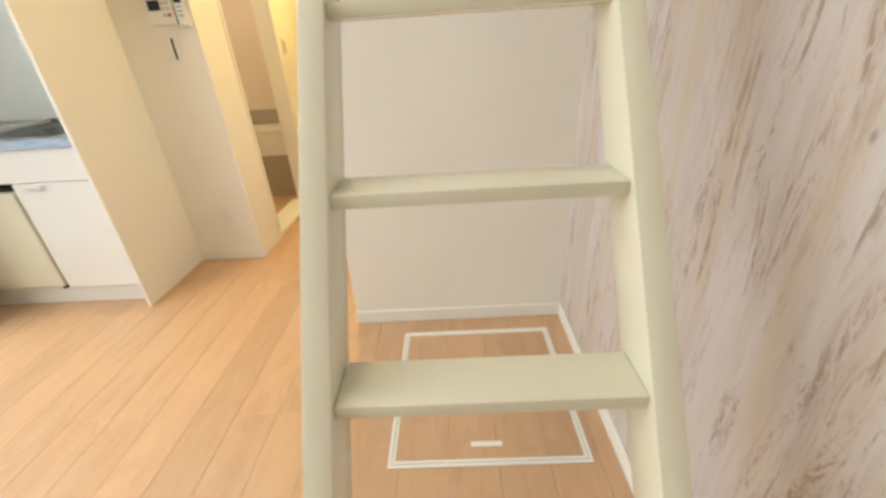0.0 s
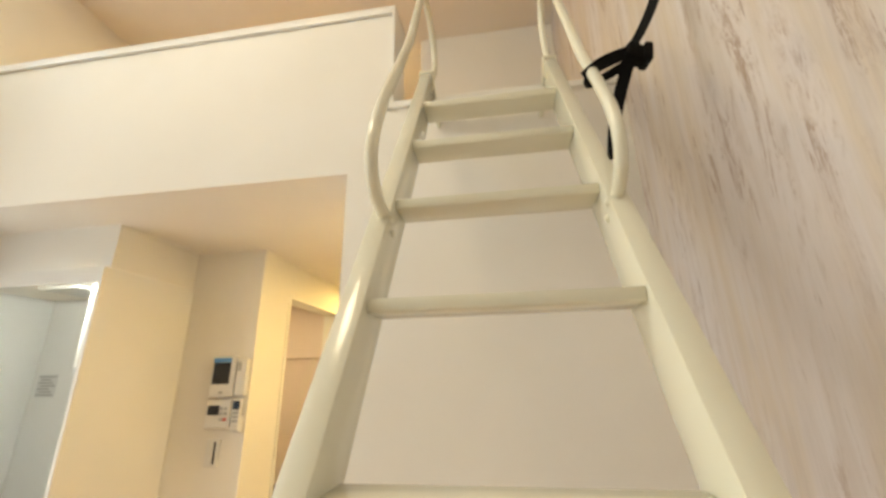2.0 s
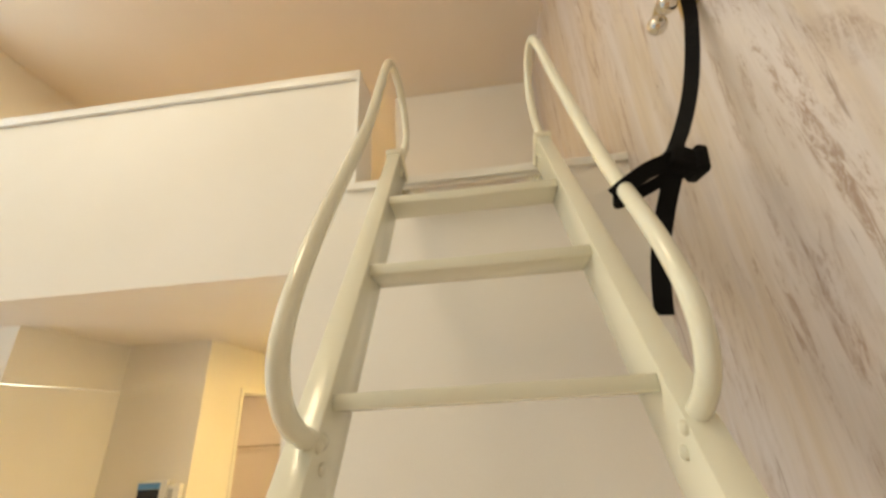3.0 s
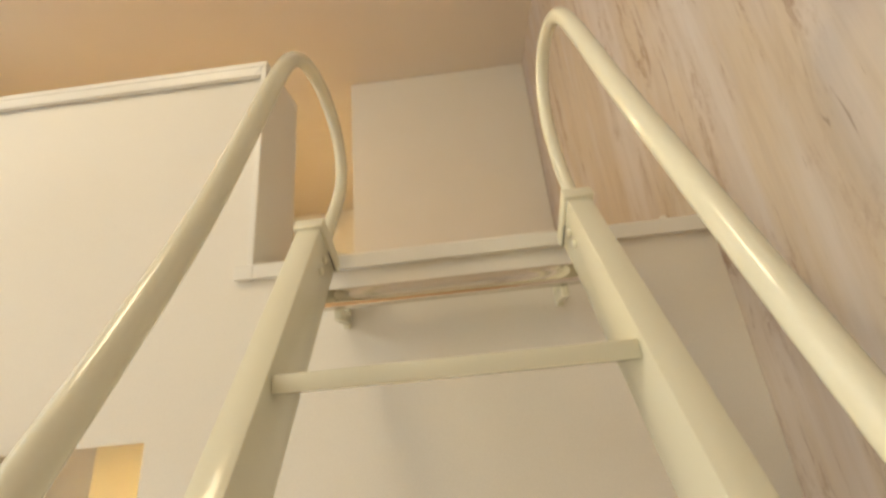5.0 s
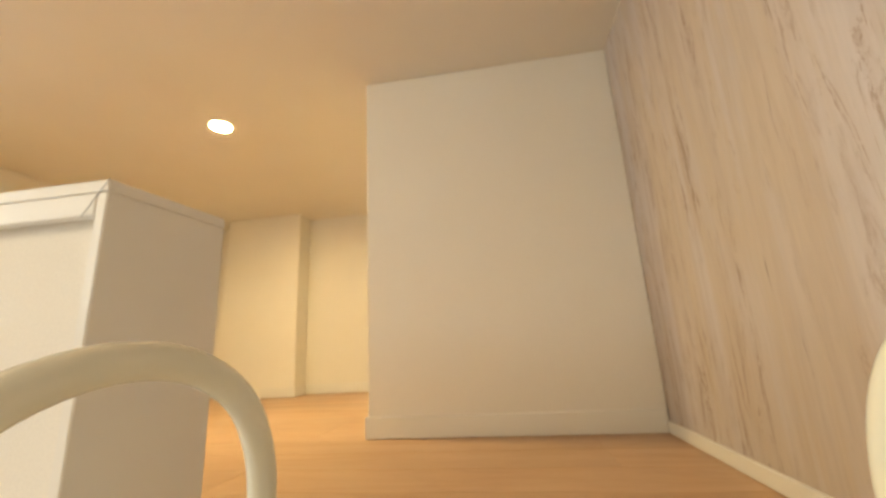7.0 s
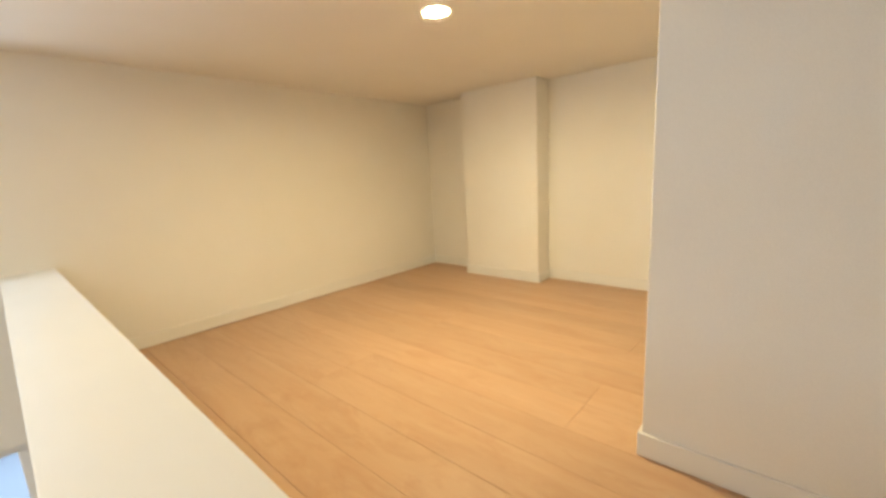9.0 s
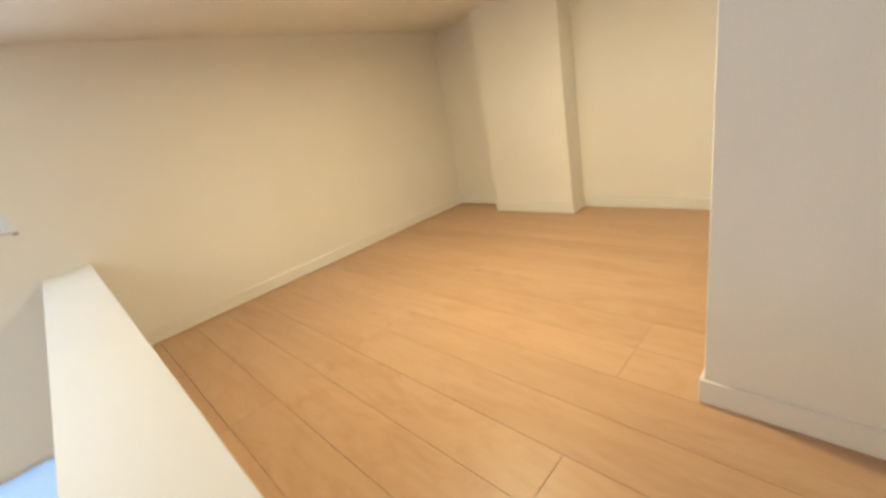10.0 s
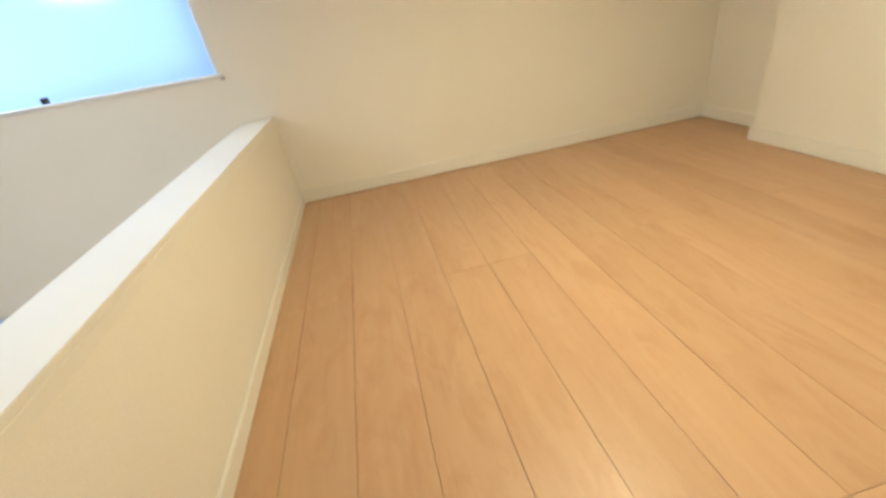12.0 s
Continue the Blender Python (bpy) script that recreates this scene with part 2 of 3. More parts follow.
def smooth_path(points, steps=8):
    """A smooth line through the given points."""
    p = [Vector(q) for q in points]
    p = [p[0] * 2 - p[1], *p, p[-1] * 2 - p[-2]]
    out = []
    for a, b, c, d in zip(p, p[1:], p[2:], p[3:]):
        for k in range(steps):
            t = k / steps
            out.append(0.5 * (2 * b + (c - a) * t + (2 * a - 5 * b + 4 * c - d) * t * t + (3 * b - a - 3 * c + d) * t ** 3))
    out.append(p[-2])
    for _ in range(6):
        out = [out[0], *[(a + 2 * m + z) / 4 for a, m, z in zip(out, out[1:], out[2:])], out[-1]]
    return out


def sweep(points, section, side=(1, 0, 0)):
    """A tube along points; section: closed outline in (side, normal) metres."""
    bm = bmesh.new()
    rings = []
    for i, q in enumerate(points):
        way = (points[min(i + 1, len(points) - 1)] - points[max(i - 1, 0)]).normalized()
        s = Vector(side)
        s = (s - way * s.dot(way)).normalized()
        u = way.cross(s)
        rings.append([bm.verts.new(q + s * a + u * b) for a, b in section])
    n = len(section)
    for r0, r1 in zip(rings, rings[1:]):
        for k in range(n):
            bm.faces.new((r0[k], r0[(k + 1) % n], r1[(k + 1) % n], r1[k]))
    bm.faces.new(list(reversed(rings[0])))
    bm.faces.new(rings[-1])
    bmesh.ops.recalc_face_normals(bm, faces=bm.faces)
    return bm


def ring_section(r, n=16):
    return [(r * math.cos(2 * math.pi * k / n), r * math.sin(2 * math.pi * k / n)) for k in range(n)]


def mesh_from(bm, name, material, smooth=False):
    me = bpy.data.meshes.new(name)
    bm.to_mesh(me)
    bm.free()
    me.materials.append(material)
    if smooth:
        me.polygons.foreach_set("use_smooth", [True] * len(me.polygons))
        me.set_sharp_from_angle(angle=radians(25))
    return me


def thing(name, base, label, category, group="", kind=""):
    ob = new(name)
    ob.empty_display_size = 0.05
    ob.location = base
    ORIGIN[ob.name] = Vector(base)
    return tagged(ob, label, category, group, kind)


def part(name, bm, material, parent, label="", smooth=False):
    """One mesh under a thing or a part, from a bmesh in world metres."""
    o = ORIGIN[parent.name]
    bmesh.ops.translate(bm, verts=bm.verts, vec=-o)
    ob = new(name, mesh_from(bm, name, material, smooth))
    ob.parent = parent
    ORIGIN[ob.name] = o
    return tagged(ob, label)


def structure(name, bm, material, label, category, smooth=False):
    ob = new(name, mesh_from(bm, name, material, smooth))
    ORIGIN[ob.name] = Vector((0, 0, 0))
    return tagged(ob, label, category, "", "structure")


# ---------------------------------------------------------------- plan in metres
XL = -2.850            # window wall
XK = -3.070            # far side of the kitchen alcove
YK = 1.46              # front of the kitchen alcove
YF = 1.305             # face of the wall below and beside the ladder
YB = 1.4415             # loft side of the parapet
YBACK = 3.698          # loft's back wall
YR = -3.2              # wall behind the room
LOFT, LOW, CEIL = 2.449, 2.165, 3.70
EDGE = 2.45            # top of the edging at the loft's entrance
PAR = 2.884            # top of the parapet
XN = -0.782            # where the parapet ends beside the ladder
XH = -0.93             # end of the wall below the loft
XJ, YJ = -1.668, 2.02   # corner of the wall with the controls
XBLK, YBLK = -0.873, 2.278
T = 0.12               # thickness of outer walls

# outer shell
structure("wall_east", boxes((0, T, YR - T, 4.6, -0.1, CEIL + 0.1)), M_WOODWALL, "wall papered in white-washed wood print with brown grain", "wall")
WY0, WY1, WZ0, WZ1 = -1.35, 1.292, 3.077, 3.56
DY0, DY1, DZ0, DZ1 = -1.35, 1.25, 0.10, 2.212
structure("wall_west", boxes(
    (XL - T, XL, YR - T, WY0, -0.1, CEIL + 0.1), (XL - T, XL, WY1, YK, -0.1, CEIL + 0.1), (XL - T, XL, YK, 2.2, LOW + 0.09, CEIL + 0.1), (XL - T, XL, 2.2, 4.6, -0.1, CEIL + 0.1),
    (XL - T, XL, WY0, WY1, WZ1, CEIL + 0.1), (XL - T, XL, WY0, WY1, DZ1, WZ0), (XL - T, XL, WY0, WY1, -0.1, DZ0),
    (XL - T, XL, DY1, WY1, DZ0, DZ1)), M_WALL, "white papered wall with a high and a tall window", "wall")
structure("wall_alcove", boxes((XK - 0.06, XK, YK - 0.06, 2.2, -0.1, LOW + 0.09), (XK, XL - T, YK - 0.06, YK, -0.1, LOW + 0.09)), M_WALL, "white papered walls of the kitchen alcove", "wall")
structure("wall_south", boxes((XL, 0, YR - T, YR, -0.1, CEIL + 0.1)), M_WALL, "plain white papered end wall", "wall")
structure("wall_north", boxes((XL, 0, 4.6, 4.6 + T, -0.1, CEIL + 0.1)), M_WALL, "plain white papered end wall", "wall")
structure("ceiling_high", boxes((XL, 0, YR, 4.6, CEIL, CEIL + 0.1)), M_CEIL, "plain papered ceiling over room and loft", "ceiling")
structure("loft_back_wall", boxes((XL, 0, YBACK, YBACK + 0.1, LOFT, CEIL)), M_WALL, "white papered back wall of the loft", "wall")
structure("loft_pillar", boxes((-2.383, -1.822, 3.546, YBACK - 0.001, LOFT + 0.001, CEIL - 0.001), bevel=0.0015), M_WALL, "white papered pillar against the loft's back wall", "pillar")
structure("loft_shaft_wall", boxes((XBLK, -0.001, YBLK, YBACK - 0.001, LOFT + 0.001, CEIL - 0.001), bevel=0.0015), M_WALL, "white papered boxed-in shaft on the loft", "wall")

# loft deck, parapet and the wall below it
structure("ceiling_low", boxes((XL, 0, YB, 4.6, LOW, LOW + 0.09), (XL, XH, YF + 0.002, YB, LOW, LOW + 0.09), (XK, XL, YK, 2.2, LOW, LOW + 0.09)), M_CEIL, "plain papered ceiling below the loft", "ceiling")
structure("parapet_wall", boxes((XL, XN, YF, YB, LOW + 0.09, PAR - 0.012), (XL, XH, YF, YF + 0.002, LOW, LOW + 0.09)), M_WALL, "white papered parapet along the loft's edge", "wall")
structure("wall_under_loft", boxes((XH, 0, YF, YB, 0, LOW + 0.09), (XN, 0, YF, YB, LOW + 0.09, 2.405)), M_WALL, "white papered wall behind the loft ladder", "wall")
capping = boxes(
    (XL, XN + 0.012, YF - 0.012, YB + 0.0035, PAR - 0.012, PAR),
    (XL, XN + 0.0008, YF - 0.012, YF - 0.001, PAR - 0.034, PAR - 0.0125),
    (XL, XN - 0.001, YB + 0.001, YB + 0.003, PAR - 0.034, PAR - 0.0125),
    (XN + 0.001, XN + 0.012, YF - 0.012, YB + 0.0035, EDGE - 0.02, PAR - 0.0125), bevel=0.0012)
for v in capping.verts:
    if v.co.z > PAR - 0.05:
        v.co.z -= 0.008 * (YB - v.co.y) / (YB - YF)
structure("trim_parapet", capping, M_TRIM, "white painted capping with mitred corner on the parapet", "trim")


def sloped_edge(x0, x1):
    """Edging whose top rises a little from the wall's face to the flooring."""
    bm = boxes((XN - 0.022, XN + 0.012, YF - 0.012, YF - 0.001, 2.4055, EDGE - 0.0205), bevel=0.0015)
    profile = ((YF - 0.012, 2.4055), (YF - 0.012, EDGE - 0.022), (YF - 0.010, EDGE - 0.0195), (YF + 0.0755, LOFT + 0.0012), (YF + 0.0755, 2.4055))
    rings = [[bm.verts.new((x, y, z)) for y, z in profile] for x in (x0, x1)]
    for ring in rings:
        bm.faces.new(ring)
    for k in range(len(profile)):
        j = (k + 1) % len(profile)
        bm.faces.new((rings[0][k], rings[0][j], rings[1][j], rings[1][k]))
    bmesh.ops.recalc_face_normals(bm, faces=bm.faces)
    return bm


MX0, MX1, MZ0, MZ1 = XN - 0.012, XN + 0.0118, PAR - 0.0425, PAR - 0.0088
bm = bmesh.new()
joint = [[bm.verts.new((x + dx, y, z)) for dx in (-0.0006, 0.0006)] for y in (YF - 0.0124, YF - 0.0115) for x, z in ((MX0, MZ0), (MX1, MZ1))]
for a, b in ((joint[0], joint[1]), (joint[2], joint[3])):
    bm.faces.new((a[0], a[1], b[1], b[0]))
for k in (0, 1):
    bm.faces.new((joint[0][k], joint[1][k], joint[3][k], joint[2][k]))
structure("trim_mitre", bm, M_GREY_PLASTIC, "fine mitred joint in the white capping", "trim")
structure("trim_loft_edge", sloped_edge(XN + 0.0125, -0.001), M_TRIM, "white painted edging at the loft's entrance", "trim")
structure("loft_deck", boxes((XL, 0, YB, 4.6, LOW + 0.09, LOFT - 0.012), (XN + 0.014, 0, YF + 0.076, YB, 2.407, LOFT - 0.012)), M_GROOVE, "board deck below the loft's flooring", "floor")

# walls below the loft
structure("wall_controls", boxes((-2.075, XJ, YJ, YJ + 0.22, 0, LOW)), M_WALL, "white papered wall that carries the control panels", "wall")
BY0, BY1, BZ = 2.29, 3.03, 1.975
structure("wall_hall_west", boxes((XJ - 0.10, XJ, YJ + 0.22, BY0, 0, LOW), (XJ - 0.10, XJ, BY1, 4.2, 0, LOW), (XJ - 0.10, XJ, BY0, BY1, BZ, LOW)), M_WALL, "white papered hall wall with a doorway", "wall")
structure("wall_hall_east", boxes((XH, XH + 0.08, YB, 4.2, 0, LOW)), M_WALL, "white papered hall wall", "wall")
structure("wall_hall_end", boxes((XJ - 0.10, XH + 0.08, 4.2, 4.3, 0, LOW)), M_WALL, "white papered end of the hall", "wall")
structure("wall_kitchen_back", boxes((XK, -2.075, 2.12, 2.20, 0, LOW)), M_KWALL, "glossy white kitchen splash panel", "wall")
structure("wall_kitchen_side", boxes((XK + 0.001, XK + 0.008, 1.56, 2.119, 0.8865, 1.9675)), M_KWALL, "glossy white kitchen side panel", "wall")
structure("wall_washroom", boxes((-2.70, XJ - 0.10, 3.52, 3.60, 0.0, LOW), (-2.70, -2.62, 2.20, 3.52, 0.0, LOW)), M_BATH, "pale pink washroom wall panels", "wall")
structure("door_frame", boxes(
    (XJ - 0.112, XJ + 0.008, BY0, BY0 + 0.022, 0.0, BZ), (XJ - 0.112, XJ + 0.008, BY1 - 0.022, BY1, 0.0, BZ),
    (XJ - 0.112, XJ + 0.008, BY0 + 0.022, BY1 - 0.022, BZ - 0.022, BZ), bevel=0.002), M_TRIM, "cream painted frame of the washroom doorway", "door frame")
structure("threshold", boxes((XJ - 0.16, XJ + 0.004, BY0 + 0.022, BY1 - 0.022, 0.002, 0.03), bevel=0.003), M_TRIM, "white raised threshold of the washroom", "threshold")

# soffit and kitchen partition
structure("soffit", boxes((XK, -2.070, 1.553, 2.12, 1.968, LOW)), M_WALL, "boxed soffit above the kitchenette", "soffit")
structure("kitchen_partition", boxes((-2.080, -2.062, 1.520, YJ, 0, 1.965), bevel=0.0015), M_TRIM, "white laminated side panel of the kitchenette", "partition")

structure("trim_kitchen_fascia", boxes((XK + 0.001, -2.0805, 1.522, 1.540, 1.900, 1.9645), bevel=0.0015), M_TRIM, "cream fascia board below the kitchenette's soffit", "trim")


def skirting(name, rows, label="white painted skirting board"):
    return structure(name, boxes(*rows, bevel=0.002), M_TRIM, label, "baseboard")


B = 0.064
skirting("baseboard_1", ((XH - 0.001, -0.010, YF - 0.009, YF - 0.0005, 0.001, B), (-0.009, -0.0005, YR, YF - 0.0005, 0.001, B)))
skirting("baseboard_2", ((-2.060, XJ + 0.009, YJ - 0.009, YJ - 0.0005, 0.001, B), (XJ + 0.0005, XJ + 0.009, YJ - 0.0005, BY0 - 0.001, 0.001, B), (XJ + 0.0005, XJ + 0.009, BY1 + 0.001, 4.19, 0.001, B)))
skirting("baseboard_3", ((XL + 0.0005, XL + 0.009, YB + 0.001, YBACK - 0.001, LOFT + 0.001, LOFT + B), (XL + 0.009, -2.383, YBACK - 0.009, YBACK - 0.001, LOFT + 0.001, LOFT + B),
    (-2.392, -1.813, 3.537, 3.5455, LOFT + 0.001, LOFT + B), (-1.8215, -1.813, 3.5455, YBACK - 0.009, LOFT + 0.001, LOFT + B), (-2.392, -2.3835, 3.5455, YBACK - 0.009, LOFT + 0.001, LOFT + B),
    (-1.813, XBLK - 0.009, YBACK - 0.009, YBACK - 0.001, LOFT + 0.001, LOFT + B)))
skirting("baseboard_4", ((XBLK - 0.009, -0.010, YBLK - 0.009, YBLK - 0.0005, LOFT + 0.001, LOFT + B), (XBLK - 0.009, XBLK - 0.0005, YBLK - 0.0005, YBACK - 0.009, LOFT + 0.001, LOFT + B),
    (-0.010, -0.0005, 1.432, YBLK - 0.009, LOFT + 0.001, LOFT + 0.033), (-0.0125, -0.0005, 1.422, 1.4315, LOFT + 0.001, LOFT + 0.0345), (XL + 0.009, XN, YB + 0.0005, YB + 0.009, LOFT + 0.001, LOFT + 0.045)))


# windows
def window(name, y0, y1, z0, z1, label, mullion, head):
    w = thing(name, (XL - 0.06, (y0 + y1) / 2, z0), label, "window", "", "structure")
    x0, x1 = XL - 0.095, XL - 0.045
    part("window_head", boxes((x0, x1, y0, y1, z1 - 0.045, z1), bevel=0.002), head, w)
    f = part("window_frame", boxes((x0, x1, y0, y0 + 0.03, z0 + 0.012, z1 - 0.045), (x0, x1, y1 - 0.03, y1, z0 + 0.012, z1 - 0.045), bevel=0.002), M_WHITE_ALU, w)
    part("window_sill", boxes((x0, XL + 0.008, y0 - 0.012, y1 + 0.0, z0 - 0.004, z0 + 0.010), bevel=0.002), M_WHITE_ALU, w, "slim white sill")
    part("sill_end", boxes((XL + 0.0005, XL + 0.012, y1 - 0.004, y1 + 0.012, z0 - 0.014, z0 - 0.0045), bevel=0.001), M_GREY_PLASTIC, w, "small grey bracket")
    if mullion:
        mid = (y0 + y1) / 2
        part("stile", boxes((x0 + 0.004, x1 + 0.012, mid - 0.025, mid + 0.025, z0 + 0.012, z1 - 0.045), bevel=0.003), M_ALU, w, "dark meeting stile")
        spans = ((y0 + 0.03, mid - 0.025), (mid + 0.025, y1 - 0.03))
    else:
        spans = ((y0 + 0.03, y1 - 0.03),)
    for a, b in spans:
        p = part("pane", boxes((x0 + 0.018, x0 + 0.024, a - 0.004, b + 0.004, z0 + 0.008, z1 - 0.04)), M_GLASS, w, "frosted glass pane")
        p.visible_shadow = False
    return w


upper = window("window_1", WY0, WY1, WZ0, WZ1, "high frosted window with a dark head rail", False, M_ALU)
part("latch", boxes((XL - 0.052, XL - 0.036, 0.568, 0.595, WZ0 + 0.012, WZ0 + 0.036), bevel=0.003), M_BLACK, upper, "small black latch")
part("stay", boxes((XL - 0.050, XL - 0.042, 1.240, 1.262, 3.492, 3.499), bevel=0.001), M_ALU, upper, "small dark stay")
part("head_label", boxes((XL - 0.045, XL - 0.0435, 1.20, 1.255, WZ1 - 0.036, WZ1 - 0.014)), M_BRASS, upper, "brass-coloured plate")
lower = window("window_2", DY0, DY1, DZ0, DZ1, "tall frosted sliding window with dark stile", True, M_WHITE_ALU)
part("lock", boxes((XL - 0.04, XL - 0.02, -0.07, -0.03, 1.0, 1.09), bevel=0.004), M_GREY_PLASTIC, lower)

# ---------------------------------------------------------------- loft ladder
STEP = Vector((0, 0.1325, 0.2084))          # from tread to tread
FIRST = Vector((0, 0.271, 0.9664)) - STEP * 4  # front lower edge of the lowest tread
ALONG = STEP.normalized()
OUT = Vector((0, -ALONG.z, ALONG.y))        # away from the ladder's plane, to its front
XA0, XA1, XC0, XC1 = -0.649, -0.615, -0.256, -0.223
ladder = thing("loft_ladder", ((XA0 + XC1) / 2, -0.2, 0), "cream-coated steel ladder with looped handrails leaning on the loft", "ladder")


def slanted(x0, x1, s0, s1, o0, o1, bevel=0.0):
    """A bar along the ladder: s along its slope from the first tread, o in front of it."""
    bm = bmesh.new()
    box(bm, x0, x1, o0, o1, s0, s1, bevel=bevel, segments=2)
    m = Matrix(((1, 0, 0), (0, OUT.y, ALONG.y), (0, OUT.z, ALONG.z))).to_4x4()
    bmesh.ops.transform(bm, matrix=Matrix.Translation(FIRST) @ m, verts=bm.verts)
    bmesh.ops.recalc_face_normals(bm, faces=bm.faces)
    return bm


S_LOW = (0.004 - FIRST.z) / ALONG.z + 0.03
S_TOP = (2.437 - FIRST.z) / ALONG.z
for x0, x1 in ((XA0, XA1), (XC0, XC1)):
    st = part("stringer", slanted(x0, x1, S_LOW, S_TOP, -0.067, 0.013, 0.002), M_LADDER, ladder, "", True)
    lower_edge = FIRST + ALONG * S_LOW
    part("foot", boxes((x0 - 0.003, x1 + 0.003, lower_edge.y - 0.02, lower_edge.y + 0.06, 0.001, 0.04), bevel=0.004, segments=2), M_GREY_PLASTIC, st, "grey rubber foot")
    part("cap", slanted(x0 - 0.005, x1 + 0.005, S_TOP - 0.010, S_TOP + 0.012, -0.073, 0.019, 0.003), M_CAP, st, "cream plastic end cap", True)
    inner = x1 if x0 == XA0 else x0
    way = 0.006 if x0 == XA0 else -0.006
    # dark strip put in for the shaded gap beneath the cap
    part("gap_shade", slanted(min(inner, inner + way * 0.25), max(inner, inner + way * 0.25), S_TOP - 0.0110, S_TOP - 0.0102, -0.070, -0.030), M_ALU, st, "thin dark strip for the shaded gap under the cap")
    for ds in (0.035, 0.060):
        c = FIRST + ALONG * (S_TOP - ds) + OUT * -0.026
        bm = bmesh.new()
        bmesh.ops.create_uvsphere(bm, u_segments=12, v_segments=8, radius=0.0065, matrix=Matrix.Translation((inner + way * 0.2, c.y, c.z)) @ Matrix.Diagonal((0.6, 1, 1, 1)))
        part("bolt", bm, M_LADDER, st, "", True)

for k in range(11):
    f = FIRST + STEP * (k - 0)
    if f.z > 2.25:
        break
    y0 = f.y
    # closed pressed step
    bm = boxes((XA1 + 0.0005, XC0 - 0.0005, y0, y0 + 0.074, f.z - 0.006, f.z + 0.0125), bevel=0.0016, segments=2)
    tread = part("tread", bm, M_LADDER, ladder, "", True)

for x, y, z in ((XC0 - 0.001, 0.768, 1.760), (XC0 - 0.001, 0.781, 1.738), (XA1 + 0.001, 0.768, 1.760), (XA1 + 0.001, 0.781, 1.738)):
    bm = bmesh.new()
    bmesh.ops.create_uvsphere(bm, u_segments=12, v_segments=8, radius=0.007, matrix=Matrix.Translation((x, y, z)) @ Matrix.Diagonal((0.7, 1, 1, 1)))
    part("bolt", bm, M_CAP, ladder, "", True)

RAIL_A = ((0.775, 1.765), (0.735, 1.775), (0.700, 1.800), (0.685, 1.850), (0.720, 1.945), (0.800, 2.085), (0.872, 2.205), (0.940, 2.325), (0.994, 2.440), (1.068, 2.610), (1.110, 2.675), (1.160, 2.707), (1.230, 2.711), (1.295, 2.680), (1.325, 2.620), (1.315, 2.560), (1.282, 2.495), (1.254, 2.415))
RAIL_B = ((0.790, 1.765), (0.755, 1.780), (0.725, 1.810), (0.715, 1.865), (0.750, 1.955), (0.826, 2.085), (0.885, 2.205), (0.950, 2.350), (1.000, 2.460), (1.060, 2.605), (1.100, 2.680), (1.145, 2.712), (1.195, 2.718), (1.240, 2.690), (1.262, 2.630), (1.255, 2.565), (1.244, 2.500), (1.236, 2.412))
for x, RAIL in ((-0.624, RAIL_A), (-0.240, RAIL_B)):
    rail = part("handrail", sweep(smooth_path([(x + (0.014 if x > -0.4 else -0.016) * max(0.0, (2.52 - z) / 0.11) * (y > 1.15), y, z) for y, z in RAIL], 6), ring_section(0.0108)), M_LADDER, ladder, "glossy cream looped handrail", True)
    bm = bmesh.new()
    bmesh.ops.create_uvsphere(bm, u_segments=14, v_segments=8, radius=0.016, matrix=Matrix.Translation((x, RAIL[0][0] + 0.004, 1.764)) @ Matrix.Diagonal((1, 1, 0.7, 1)))
    part("weld_collar", bm, M_LADDER, rail, "", True)

# warning label on the inner side of one stringer: bands and rows of unreadable print
def on_stringer(s0, s1, o0, o1, lift):
    return slanted(XC0 - lift, XC0 - lift + 0.0004, s0, s1, o0, o1)


S_LAB = (1.270 - FIRST.z) / ALONG.z
lab = part("warning_label", on_stringer(S_LAB - 0.06, S_LAB + 0.13, -0.046, 0.002, 0.0007), M_PAPER, ladder, "white warning label with small print")
part("band", on_stringer(S_LAB + 0.120, S_LAB + 0.126, -0.044, 0.000, 0.0012), M_ORANGE, lab, "orange band")
part("band", on_stringer(S_LAB + 0.052, S_LAB + 0.056, -0.044, 0.000, 0.0012), M_BLACKINK, lab, "black band")
for i in range(14):
    s = S_LAB + 0.044 - i * 0.0070
    part("print_line", on_stringer(s - 0.0022, s, -0.042 + 0.002 * (i % 2), -0.004 - 0.008 * (i % 3), 0.0012), M_INK, lab)
for i in range(5):
    s = S_LAB + 0.112 - i * 0.0115
    part("print_line", on_stringer(s - 0.003, s, -0.040, -0.020 + 0.008 * (i % 2), 0.0012), M_INK, lab)

# hook rail on the wall from which the ladder hangs
rail = thing("hook_rail", (-0.43, YF, 2.32), "polished steel tube on cream brackets below the loft's edge", "rail")
bm = bmesh.new()
cylinder(bm, (XA1 - 0.02, 1.258, 2.345), (XC0 + 0.02, 1.258, 2.345), 0.0165, 28)
part("tube", bm, M_CHROME, rail, "polished steel tube", True)
for x in (XA1 + 0.006, XC0 - 0.012):
    part("wall_bracket", boxes((x - 0.006, x + 0.006, 1.254, YF - 0.0005, 2.311, 2.329), (x - 0.006, x + 0.006, YF - 0.006, YF - 0.0005, 2.305, 2.36), bevel=0.002), M_LADDER, rail)

